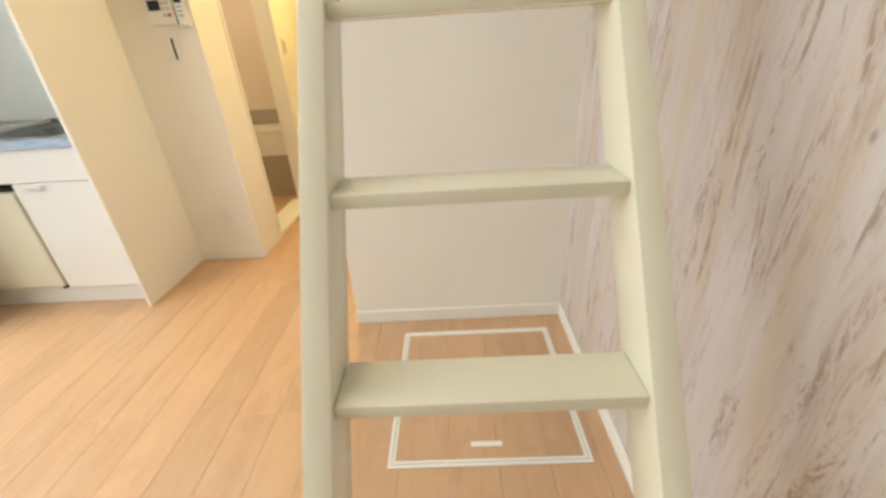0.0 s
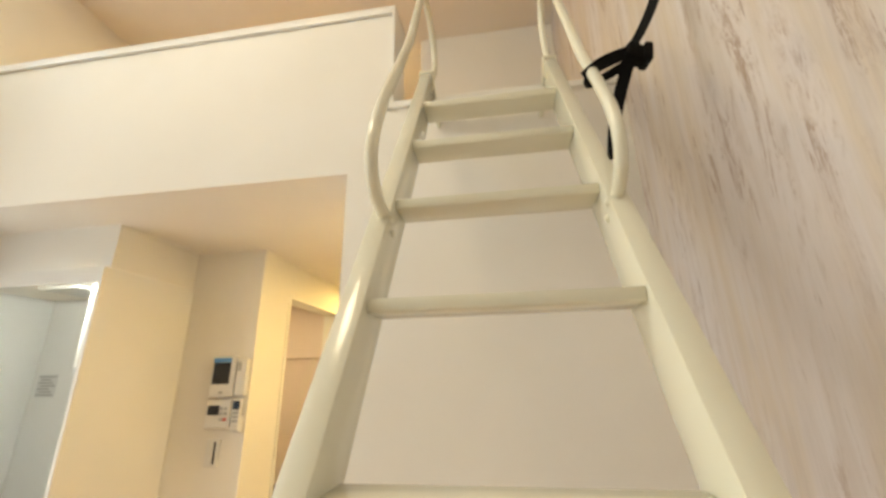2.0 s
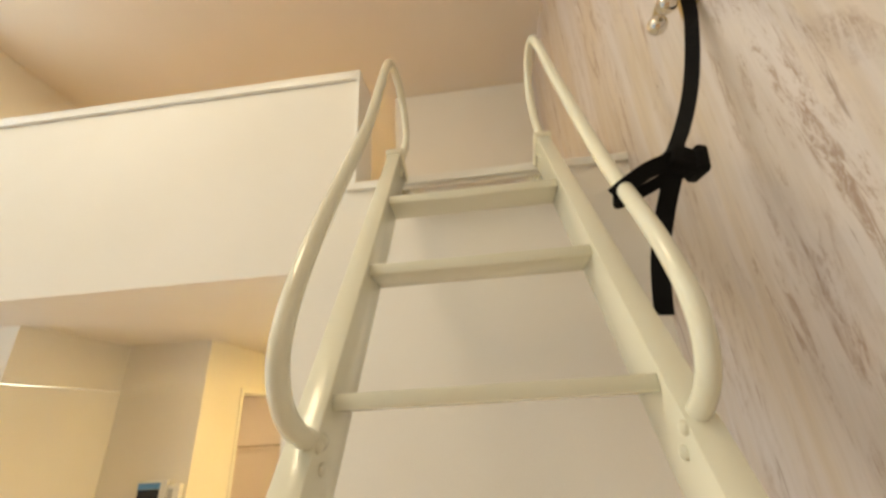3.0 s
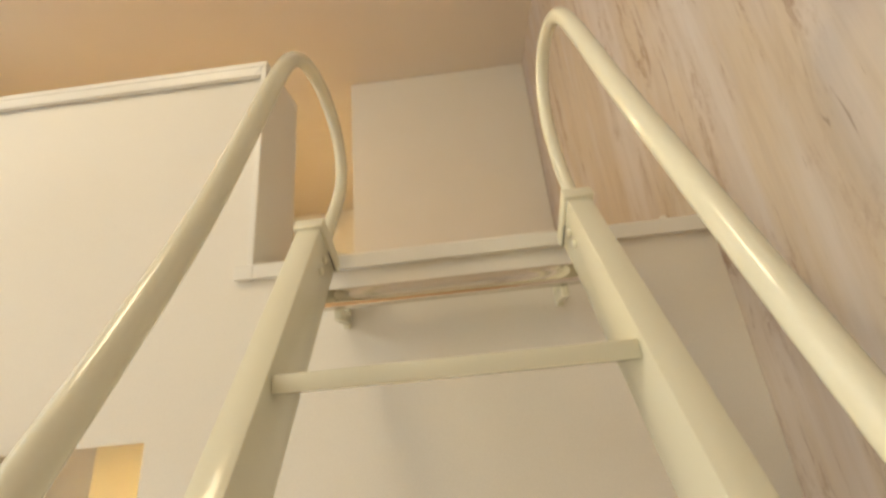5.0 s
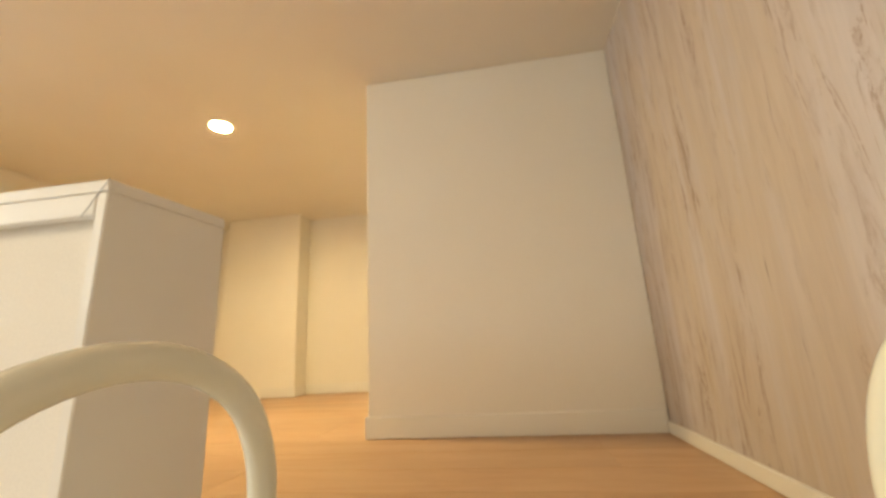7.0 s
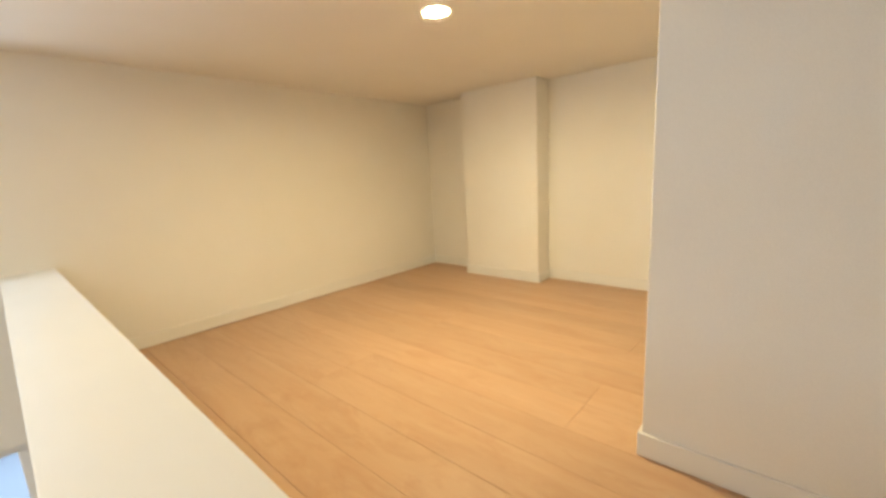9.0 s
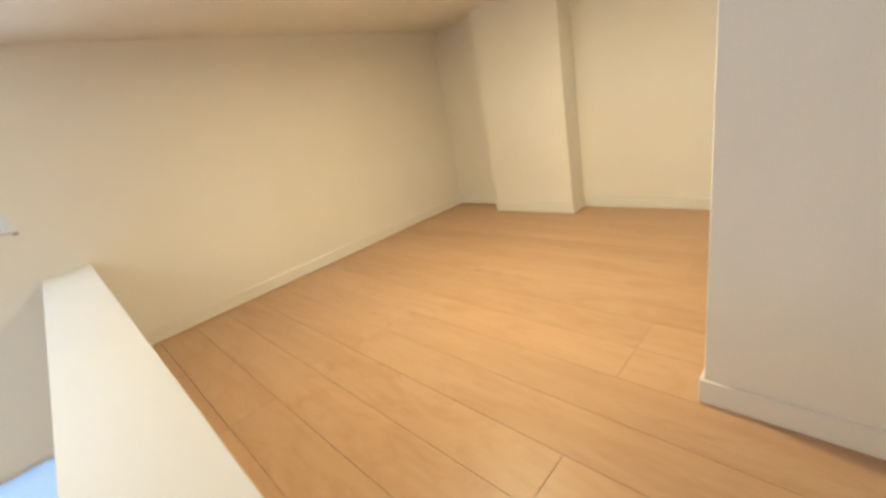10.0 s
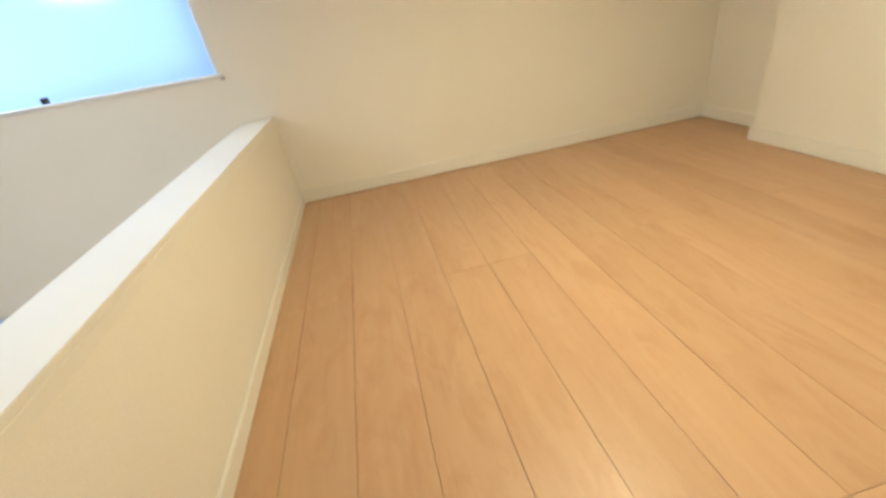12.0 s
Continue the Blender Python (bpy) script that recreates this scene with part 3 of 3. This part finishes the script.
# wall hook with strap
hook = thing("coat_hook", (0, 0.87, 2.463), "chrome wall hook with ball ends on the wood-print wall", "hook")
bm = bmesh.new()
box(bm, -0.008, -0.0005, 0.84, 0.91, 2.438, 2.533, bevel=0.003, segments=2)
part("base_plate", bm, M_BRASS, hook, "brass-coloured plate")
for y in (0.853, 0.895):
    prong = part("prong", sweep(smooth_path([(-0.006, y, 2.515), (-0.030, y, 2.500), (-0.052, y, 2.470), (-0.064, y, 2.438)], 5), ring_section(0.008, 12)), M_BRASS, hook, "", True)
    bm = bmesh.new()
    bmesh.ops.create_uvsphere(bm, u_segments=24, v_segments=14, radius=0.0175, matrix=Matrix.Translation((-0.064, y, 2.428)))
    part("ball", bm, M_CHROME, prong, "chrome ball", True)


def ribbon(points, width=0.024, side=(0, 1, 0)):
    a, b = width / 2, 0.0011
    return sweep(smooth_path(points, 6), [(-a, -b), (a, -b), (a, b), (-a, b)], side)


strap = thing("strap", (-0.16, 0.81, 2.06), "black webbing strap knotted round the handrail, hanging from the hook", "strap")
part("band", ribbon([(-0.010, 0.878, 2.512), (-0.014, 0.870, 2.480), (-0.024, 0.862, 2.41), (-0.076, 0.844, 2.25), (-0.130, 0.822, 2.14), (-0.164, 0.812, 2.086)], 0.022, (0.9, -0.5, 0.1)), M_STRAP, strap)
part("tail", ribbon([(-0.168, 0.812, 2.060), (-0.184, 0.828, 2.015), (-0.200, 0.846, 1.955), (-0.208, 0.858, 1.885)], 0.023, (0.95, -0.3, 0.15)), M_STRAP, strap)
part("loop", ribbon([(-0.150, 0.804, 2.082), (-0.185, 0.800, 2.070), (-0.213, 0.794, 2.056), (-0.236, 0.790, 2.040), (-0.254, 0.801, 2.030)], 0.023, (0, -0.5, 0.87)), M_STRAP, strap)
part("loop", ribbon([(-0.254, 0.803, 2.028), (-0.244, 0.821, 2.030), (-0.220, 0.824, 2.040), (-0.190, 0.818, 2.052), (-0.158, 0.812, 2.066)], 0.016, (0, -0.5, 0.87)), M_STRAP, strap)
for x0, x1, y0, y1, z0, z1, turn in ((-0.176, -0.140, 0.798, 0.826, 2.058, 2.092, 0.3), (-0.143, -0.126, 0.794, 0.830, 2.056, 2.096, 0.15)):
    kn = boxes((x0, x1, y0, y1, z0, z1), bevel=0.005, segments=2)
    bmesh.ops.rotate(kn, cent=(-0.150, 0.812, 2.074), matrix=Matrix.Rotation(turn, 3, "Z") @ Matrix.Rotation(turn, 3, "Y"), verts=kn.verts)
    part("knot", kn, M_STRAP, strap, "tight black knot", True)

# ---------------------------------------------------------------- kitchenette
KF = 1.562            # cabinet fronts
unit = thing("sink_cabinet", (-2.29, 1.8, 0), "white kitchenette cabinet below the steel sink", "cabinet")
part("body", boxes((-2.488, -2.082, KF + 0.02, 2.118, 0.055, 0.822)), M_CAB, unit)
part("plinth", boxes((XK + 0.001, -2.082, KF + 0.03, KF + 0.06, 0.0015, 0.105), bevel=0.001), M_CAB, unit, "recessed white plinth")
part("drawer_front", boxes((XK + 0.002, -2.084, KF, KF + 0.018, 0.672, 0.822), bevel=0.0015), M_CAB, unit)
door = part("door", boxes((-2.486, -2.084, KF, KF + 0.018, 0.108, 0.668), bevel=0.0015), M_CAB, unit)
part("handle", boxes((-2.440, -2.340, KF - 0.022, KF - 0.014, 0.648, 0.660), (-2.440, -2.430, KF - 0.014, KF, 0.648, 0.660), (-2.350, -2.340, KF - 0.014, KF, 0.648, 0.660), bevel=0.0015), M_WHITE_PLASTIC, door, "white bar handle")

fridge = thing("fridge", (-2.66, 1.85, 0.107), "small cream fridge built in under the worktop", "fridge")
part("body", boxes((XK + 0.012, -2.500, KF + 0.045, 2.10, 0.107, 0.645), bevel=0.003), M_BLACK, fridge, "black fridge body")
fd = part("door", boxes((XK + 0.012, -2.502, KF - 0.004, KF + 0.040, 0.118, 0.626), bevel=0.006, segments=2), M_FRIDGE, fridge, "cream door")
part("grip", boxes((XK + 0.012, -2.525, KF - 0.008, KF - 0.0045, 0.592, 0.604), bevel=0.001), M_FRIDGE, fd)
part("hinge", boxes((-2.520, -2.494, KF - 0.006, KF + 0.03, 0.1085, 0.1175), bevel=0.001), M_BLACK, fd)

top = thing("worktop", (-2.45, 1.82, 0.824), "stainless steel worktop with a sunk sink", "worktop")
WX0, WX1, WY_0, WY_1 = XK + 0.002, -2.083, 1.548, 2.117
SX0, SX1, SY0, SY1 = -2.68, -2.13, 1.63, 2.02
part("slab", boxes((WX0, SX0, WY_0, WY_1, 0.825, 0.862), (SX1, WX1, WY_0, WY_1, 0.825, 0.862), (SX0, SX1, WY_0, SY0, 0.825, 0.862), (SX0, SX1, SY1, WY_1, 0.825, 0.862)), M_STEEL, top)
part("basin", boxes((SX0, SX0 + 0.004, SY0, SY1, 0.70, 0.858), (SX1 - 0.004, SX1, SY0, SY1, 0.70, 0.858), (SX0 + 0.004, SX1 - 0.004, SY0, SY0 + 0.004, 0.70, 0.858), (SX0 + 0.004, SX1 - 0.004, SY1 - 0.004, SY1, 0.70, 0.858), (SX0 + 0.004, SX1 - 0.004, SY0 + 0.004, SY1 - 0.004, 0.70, 0.704)), M_STEEL, top, "brushed steel basin")
part("upstand", boxes((WX0, WX1, 2.105, 2.118, 0.8625, 0.885), bevel=0.002), M_STEEL, top)

board = thing("sink_cover", (-2.75, 1.87, 0.863), "grey steel lid lying askew beside the sink", "lid")
for name, rows, mat in (("plate", ((-3.040, -2.672, 1.655, 2.085, 0.866, 0.872),), M_STEEL), ("rim", ((-3.040, -2.666, 1.650, 1.661, 0.866, 0.884),), M_GREY_PLASTIC), ("rim", ((-3.040, -2.666, 2.079, 2.090, 0.866, 0.884),), M_GREY_PLASTIC), ("rim", ((-2.672, -2.662, 1.661, 2.079, 0.866, 0.884),), M_GREY_PLASTIC)):
    bm = boxes(*rows, bevel=0.002)
    bmesh.ops.rotate(bm, cent=(-2.75, 1.87, 0.869), matrix=Matrix.Rotation(0.012, 3, "X"), verts=bm.verts)
    part(name, bm, mat, board)

lamp = thing("kitchen_lamp", (-2.27, 1.66, 1.935), "slim white tube lamp under the soffit", "lamp")
part("housing", boxes((-2.40, -2.12, 1.635, 1.685, 1.953, 1.9675), bevel=0.003), M_WHITE_PLASTIC, lamp)
bm = bmesh.new()
cylinder(bm, (-2.385, 1.660, 1.945), (-2.135, 1.660, 1.945), 0.0080, 16)
part("tube", bm, M_TUBE, lamp, "glowing white tube", True)
fan = thing("extractor_fan", (-2.62, 1.9, 1.955), "white ventilator grille with dark slots under the soffit", "fan")
part("grille", boxes((-2.74, -2.50, 1.78, 2.02, 1.951, 1.9675), bevel=0.004), M_WHITE_PLASTIC, fan)
for i in range(6):
    part("slot", boxes((-2.72, -2.52, 1.80 + i * 0.035, 1.815 + i * 0.035, 1.9495, 1.9515)), M_GREY_PLASTIC, fan)

rack = thing("wall_rack", (-2.2, 1.7, 1.5), "white two-tier dish rack with pale green shelves beside the kitchen lamp", "rack")
part("back_panel", boxes((-2.330, -2.0815, 1.712, 1.720, 1.565, 1.940), bevel=0.001), M_WHITE_PLASTIC, rack)
for z in (1.60, 1.745):
    part("shelf", boxes((-2.235, -2.083, 1.650, 1.7115, z, z + 0.007), bevel=0.002), M_ACRYL, rack, "pale green acrylic shelf")

note = thing("notice_sheet", (-2.965, 2.12, 1.43), "small pale grey instruction sheet with grey print", "notice")
part("sheet", boxes((-3.030, -2.900, 2.1186, 2.1195, 1.430, 1.550)), M_SHEET, note)
for i in range(7):
    part("print_line", boxes((-3.020 + 0.012 * (i % 2), -2.910 - 0.016 * (i % 3), 2.1180, 2.1185, 1.438 + i * 0.0160, 1.447 + i * 0.0160)), M_INK, note)

# ---------------------------------------------------------------- controls on the wall below the loft
YW = YJ - 0.0006
mon = thing("intercom_monitor", (-1.796, YJ, 1.41), "white intercom with a dark screen and blue film", "intercom")
part("housing", boxes((-1.869, -1.739, YW - 0.022, YW, 1.425, 1.615), bevel=0.005, segments=2), M_WHITE_PLASTIC, mon)
part("screen", boxes((-1.858, -1.766, YW - 0.0245, YW - 0.0225, 1.485, 1.585), bevel=0.001), M_SCREEN, mon, "dark screen")
part("film", boxes((-1.860, -1.766, YW - 0.0245, YW - 0.0225, 1.586, 1.607)), M_BLUE, mon, "blue protective film")
part("button", boxes((-1.816, -1.792, YW - 0.0245, YW - 0.0225, 1.440, 1.452), bevel=0.001), M_GREY_PLASTIC, mon)
hs = part("handset", boxes((-1.733, -1.678, YW - 0.026, YW, 1.432, 1.600), bevel=0.006, segments=2), M_WHITE_PLASTIC, mon, "slim white side unit")
part("grille", boxes((-1.726, -1.706, YW - 0.028, YW - 0.0265, 1.545, 1.585)), M_GREY_PLASTIC, hs)

heat = thing("water_heater_panel", (-1.806, YJ, 1.29), "white water-heater control panel with a dark display", "control panel")
part("housing", boxes((-1.872, -1.744, YW - 0.018, YW, 1.285, 1.412), bevel=0.005, segments=2), M_WHITE_PLASTIC, heat)
part("display", boxes((-1.860, -1.800, YW - 0.0205, YW - 0.0185, 1.345, 1.388), bevel=0.001), M_SCREEN, heat, "dark display")
for i, (x, z) in enumerate(((-1.788, 1.374), (-1.766, 1.374), (-1.788, 1.352), (-1.766, 1.352), (-1.788, 1.325))):
    part("button", boxes((x - 0.008, x + 0.008, YW - 0.0205, YW - 0.0185, z - 0.006, z + 0.006), bevel=0.0015), M_GREY_PLASTIC, heat)
part("run_button", boxes((-1.776, -1.758, YW - 0.0205, YW - 0.0185, 1.318, 1.332), bevel=0.0015), M_RED, heat, "red button")

remote = thing("aircon_remote", (-1.703, YJ, 1.28), "white remote control in its wall holder", "remote control")
part("holder", boxes((-1.733, -1.682, YW - 0.012, YW, 1.268, 1.34), bevel=0.003), M_WHITE_PLASTIC, remote)
rb = part("body", boxes((-1.730, -1.685, YW - 0.026, YW - 0.0125, 1.276, 1.418), bevel=0.005, segments=2), M_WHITE_PLASTIC, remote)
part("display", boxes((-1.725, -1.690, YW - 0.0280, YW - 0.0265, 1.370, 1.408), bevel=0.001), M_SCREEN, rb, "dark display")
for i in range(3):
    part("button", boxes((-1.722, -1.693, YW - 0.0280, YW - 0.0265, 1.350 - i * 0.018, 1.360 - i * 0.018), bevel=0.001), M_GREY_PLASTIC, rb)


def switch_plate(name, x, z, label, dark):
    sw = thing(name, (x, YJ, z), label, "switch")
    part("plate", boxes((x - 0.035, x + 0.035, YW - 0.008, YW, z, z + 0.118), bevel=0.003, segments=2), M_WHITE_PLASTIC, sw)
    for i in range(3):
        part("rocker", boxes((x - 0.024, x + 0.004, YW - 0.011, YW - 0.0085, z + 0.016 + i * 0.030, z + 0.043 + i * 0.030), bevel=0.0015), M_WHITE_PLASTIC, sw)
    if dark:
        part("name_strip", boxes((x + 0.007, x + 0.016, YW - 0.0105, YW - 0.0085, z + 0.012, z + 0.106)), M_BLACK, sw, "dark strip")
    return sw


switch_plate("light_switch", -1.815, 1.122, "white triple light switch with a dark strip", True)
outlet = thing("wall_outlet", (-1.836, YJ, 0.23), "white wall outlet near the floor", "outlet")
op = part("plate", boxes((-1.871, -1.801, YW - 0.007, YW, 0.23, 0.348), bevel=0.003, segments=2), M_WHITE_PLASTIC, outlet)
for z in (0.262, 0.306):
    for x in (-1.844, -1.832):
        part("slot", boxes((x, x + 0.003, YW - 0.0082, YW - 0.0072, z, z + 0.012)), M_GREY_PLASTIC, op)

hsw = thing("hall_switch", (XJ, 3.13, 1.12), "white light switch on the hall wall", "switch")
part("plate", boxes((XJ + 0.0005, XJ + 0.008, 3.095, 3.165, 1.115, 1.235), bevel=0.003), M_WHITE_PLASTIC, hsw)
part("rocker", boxes((XJ + 0.0085, XJ + 0.011, 3.108, 3.152, 1.135, 1.215), bevel=0.0015), M_GREY_PLASTIC, hsw)

# ---------------------------------------------------------------- washroom seen through the doorway
stand = thing("wash_stand", (-2.15, 3.3, 0.0), "low taupe wash stand with a white basin edge", "wash stand")
part("base", boxes((-2.61, -1.79, 3.20, 3.515, 0.0, 0.36), bevel=0.003), M_TAUPE, stand)
part("drawer", boxes((-2.60, -1.80, 3.185, 3.515, 0.362, 0.548), bevel=0.004), M_TRIM, stand, "white drawer")
part("basin_edge", boxes((-2.61, -1.785, 3.175, 3.515, 0.55, 0.575), bevel=0.006, segments=2), M_TRIM, stand, "white basin edge")
part("splash_band", boxes((-2.61, -1.785, 3.505, 3.518, 0.577, 0.70), bevel=0.001), M_TAUPE, stand)
part("socket_cover", boxes((-2.13, -2.02, 3.178, 3.1845, 0.40, 0.51), bevel=0.002), M_WHITE_PLASTIC, stand)
towel = thing("towel_bar", (-2.2, 3.5, 1.66), "thin chrome towel bar on the washroom wall", "towel bar")
bm = bmesh.new()
cylinder(bm, (-2.55, 3.47, 1.665), (-1.80, 3.47, 1.665), 0.007, 12)
part("bar", bm, M_CHROME, towel, "", True)
for x in (-2.54, -1.81):
    part("mount", boxes((x - 0.008, x + 0.008, 3.463, 3.5195, 1.657, 1.673), bevel=0.002), M_CHROME, towel)

# ---------------------------------------------------------------- lamps
def disc_light(name, c, r, label, glow, rim_material):
    """A flush downlight: a flat ring round a glowing disc set level with the ceiling."""
    d = thing(name, c, label, "ceiling light")
    bm = bmesh.new()
    n = 40
    loops = []
    for rad, z in ((r, -0.0006), (r, -0.005), (r * 1.06, -0.006), (r * 1.16, -0.004), (r * 1.18, -0.0006)):
        loops.append([bm.verts.new((c[0] + rad * math.cos(2 * math.pi * k / n), c[1] + rad * math.sin(2 * math.pi * k / n), c[2] + z)) for k in range(n)])
    for a, z in zip(loops, loops[1:]):
        for k in range(n):
            bm.faces.new((a[k], a[(k + 1) % n], z[(k + 1) % n], z[k]))
    bmesh.ops.recalc_face_normals(bm, faces=bm.faces)
    part("rim", bm, rim_material, d, "white rim", True)
    bm = bmesh.new()
    cylinder(bm, (c[0], c[1], c[2] - 0.0016), (c[0], c[1], c[2] - 0.0005), r * 0.985, 40)
    part("diffuser", bm, glow, d, "glowing diffuser", True)
    return d


disc_light("downlight", (-1.580, 2.400, CEIL), 0.042, "small warm downlight in the loft ceiling", M_LOFTLIGHT, M_WHITE_PLASTIC)
# assumed lamp, kept out of view, added to warm the walls below the loft
disc_light("hall_downlight", (-1.00, 1.80, LOW), 0.048, "assumed warm downlight hidden from view in the low hall ceiling", M_HALLLIGHT, M_WHITE_PLASTIC)
disc_light("hall_downlight", (-1.25, 3.05, LOW), 0.06, "warm downlight deeper in the hall ceiling", M_HALLLIGHT, M_WHITE_PLASTIC)
disc_light("washroom_downlight", (-2.15, 2.85, LOW), 0.05, "warm downlight in the washroom ceiling", M_BATHLIGHT, M_WHITE_PLASTIC)
room = thing("room_light", (-1.45, 0.22, CEIL), "round white ceiling light in the tall room", "ceiling light")
bm = bmesh.new()
cylinder(bm, (-1.45, 0.22, CEIL - 0.03), (-1.45, 0.22, CEIL - 0.0005), 0.20, 48)
part("base", bm, M_WHITE_PLASTIC, room, "", True)
bm = bmesh.new()
bmesh.ops.create_uvsphere(bm, u_segments=48, v_segments=24, radius=0.24, matrix=Matrix.Translation((-1.45, 0.22, CEIL - 0.032)) @ Matrix.Diagonal((1, 1, 0.28, 1)))
bmesh.ops.bisect_plane(bm, geom=list(bm.verts) + list(bm.edges) + list(bm.faces), plane_co=(0, 0, CEIL - 0.031), plane_no=(0, 0, 1), clear_outer=True)
part("diffuser", bm, M_ROOMLIGHT, room, "glowing domed diffuser", True)

# ---------------------------------------------------------------- floor hatch
HX0, HX1, HY0, HY1 = -0.702, -0.082, 0.577, 1.208
hatch = thing("floor_hatch", ((HX0 + HX1) / 2, (HY0 + HY1) / 2, 0.0005), "square floor hatch with a white metal frame and board lid", "hatch")


def hatch_ring(m, w, z0, z1):
    a, b, c, d = HX0 + m, HX1 - m, HY0 + m, HY1 - m
    return boxes((a, b, c, c + w, z0, z1), (a, b, d - w, d, z0, z1), (a, a + w, c + w, d - w, z0, z1), (b - w, b, c + w, d - w, z0, z1), bevel=0.0008)


part("outer_frame", hatch_ring(0.0, 0.011, 0.0008, 0.0052), M_TRIM, hatch, "white metal outer frame")
part("lid_frame", hatch_ring(0.0135, 0.009, 0.0008, 0.0052), M_TRIM, hatch, "white metal lid frame")
part("handle", boxes((-0.445, -0.347, 0.640, 0.658, 0.0045, 0.0062), bevel=0.0008), M_TRIM, hatch, "flush white handle")
part("lid_board", boxes((HX0 + 0.0226, HX1 - 0.0226, HY0 + 0.0226, HY1 - 0.0226, 0.0006, 0.0016)), M_GROOVE, hatch)

# ---------------------------------------------------------------- floors, board by board
BOARD_MESH = {}


def board_mesh(length, width, thick):
    key = (round(length, 3), round(width, 3), thick)
    if key not in BOARD_MESH:
        bm = boxes((-length / 2, length / 2, -width / 2, width / 2, -thick, 0))
        edges = [e for e in bm.edges if all(v.co.z > -1e-6 for v in e.verts)]
        bmesh.ops.bevel(bm, geom=edges, offset=0.0007, segments=1, affect="EDGES")
        BOARD_MESH[key] = mesh_from(bm, "floor_board", M_BOARD)
    return BOARD_MESH[key]


def lay(parent, along, u0, u1, v0, v1, z, joints, name="floor_board", thick=0.011):
    """One strip of boards between u0 and u1 along its length, v0 to v1 across."""
    cuts = sorted({u0, u1, *[j for j in joints if u0 + 0.03 < j < u1 - 0.03]})
    for a, b in zip(cuts, cuts[1:]):
        g = 0.0004
        ob = new(name, board_mesh(b - a - 2 * g, v1 - v0 - 2 * g, thick))
        mid, across = (a + b) / 2, (v0 + v1) / 2
        ob.matrix_world = pose(mid, across, z) if along == "x" else pose(across, mid, z, 0, 0, 90)
        ob.parent = parent


ground = structure("floor", boxes((XL - T, T, YR - T, 4.7, -0.12, -0.0115), (XK - 0.06, XL - T, YK - 0.06, 2.2, -0.12, -0.0115)), M_GROOVE, "pale maple-print board floor", "floor")
W = 0.1515
x = -0.0605
row = 0
edges = [0.0]
while x > XL:
    edges.append(x)
    x -= W
edges.append(XL)
for i, (b, a) in enumerate(zip(edges, edges[1:])):
    pair = ((i + 1) // 2) % 2
    lay(ground, "y", YR, 4.2, a, b, 0.0, [0.80 + 1.818 * k + (0.909 if pair else 0) for k in range(-3, 3)])

lay(ground, "y", YK, 2.1, XK, XL - 0.001, 0.0, [])
for i in range(4):
    lx0, lx1 = (HX0 + 0.0228, -0.5155, -0.3640, -0.2125)[i], (-0.5155, -0.3640, -0.2125, HX1 - 0.0228)[i]
    lay(hatch, "y", HY0 + 0.0228, HY1 - 0.0228, lx0, lx1, 0.0042, [], "lid_plank", 0.0024)
for ob in hatch.children:
    if ob.name.startswith("lid_plank"):
        ob.location -= hatch.location

loft_floor = bpy.data.objects["loft_deck"]
yv = [YB]
y = 1.531
while y < YBACK - 0.02:
    yv.append(y)
    y += 0.1463
yv.append(YBACK)
for i, (a, b) in enumerate(zip(yv, yv[1:])):
    pair = (i // 2) % 2
    js = [-1.067 - 1.8 * k for k in range(-1, 3)] if pair else [-0.21 - 1.69 * k for k in range(0, 3)]
    lay(loft_floor, "x", XL, 0.0 if b <= YBLK + 0.001 else (XBLK if a >= YBLK - 0.01 else 0.0), a, b, LOFT, js)
lay(loft_floor, "x", XN + 0.015, 0.0, YF + 0.076, YB, LOFT, [-0.20])
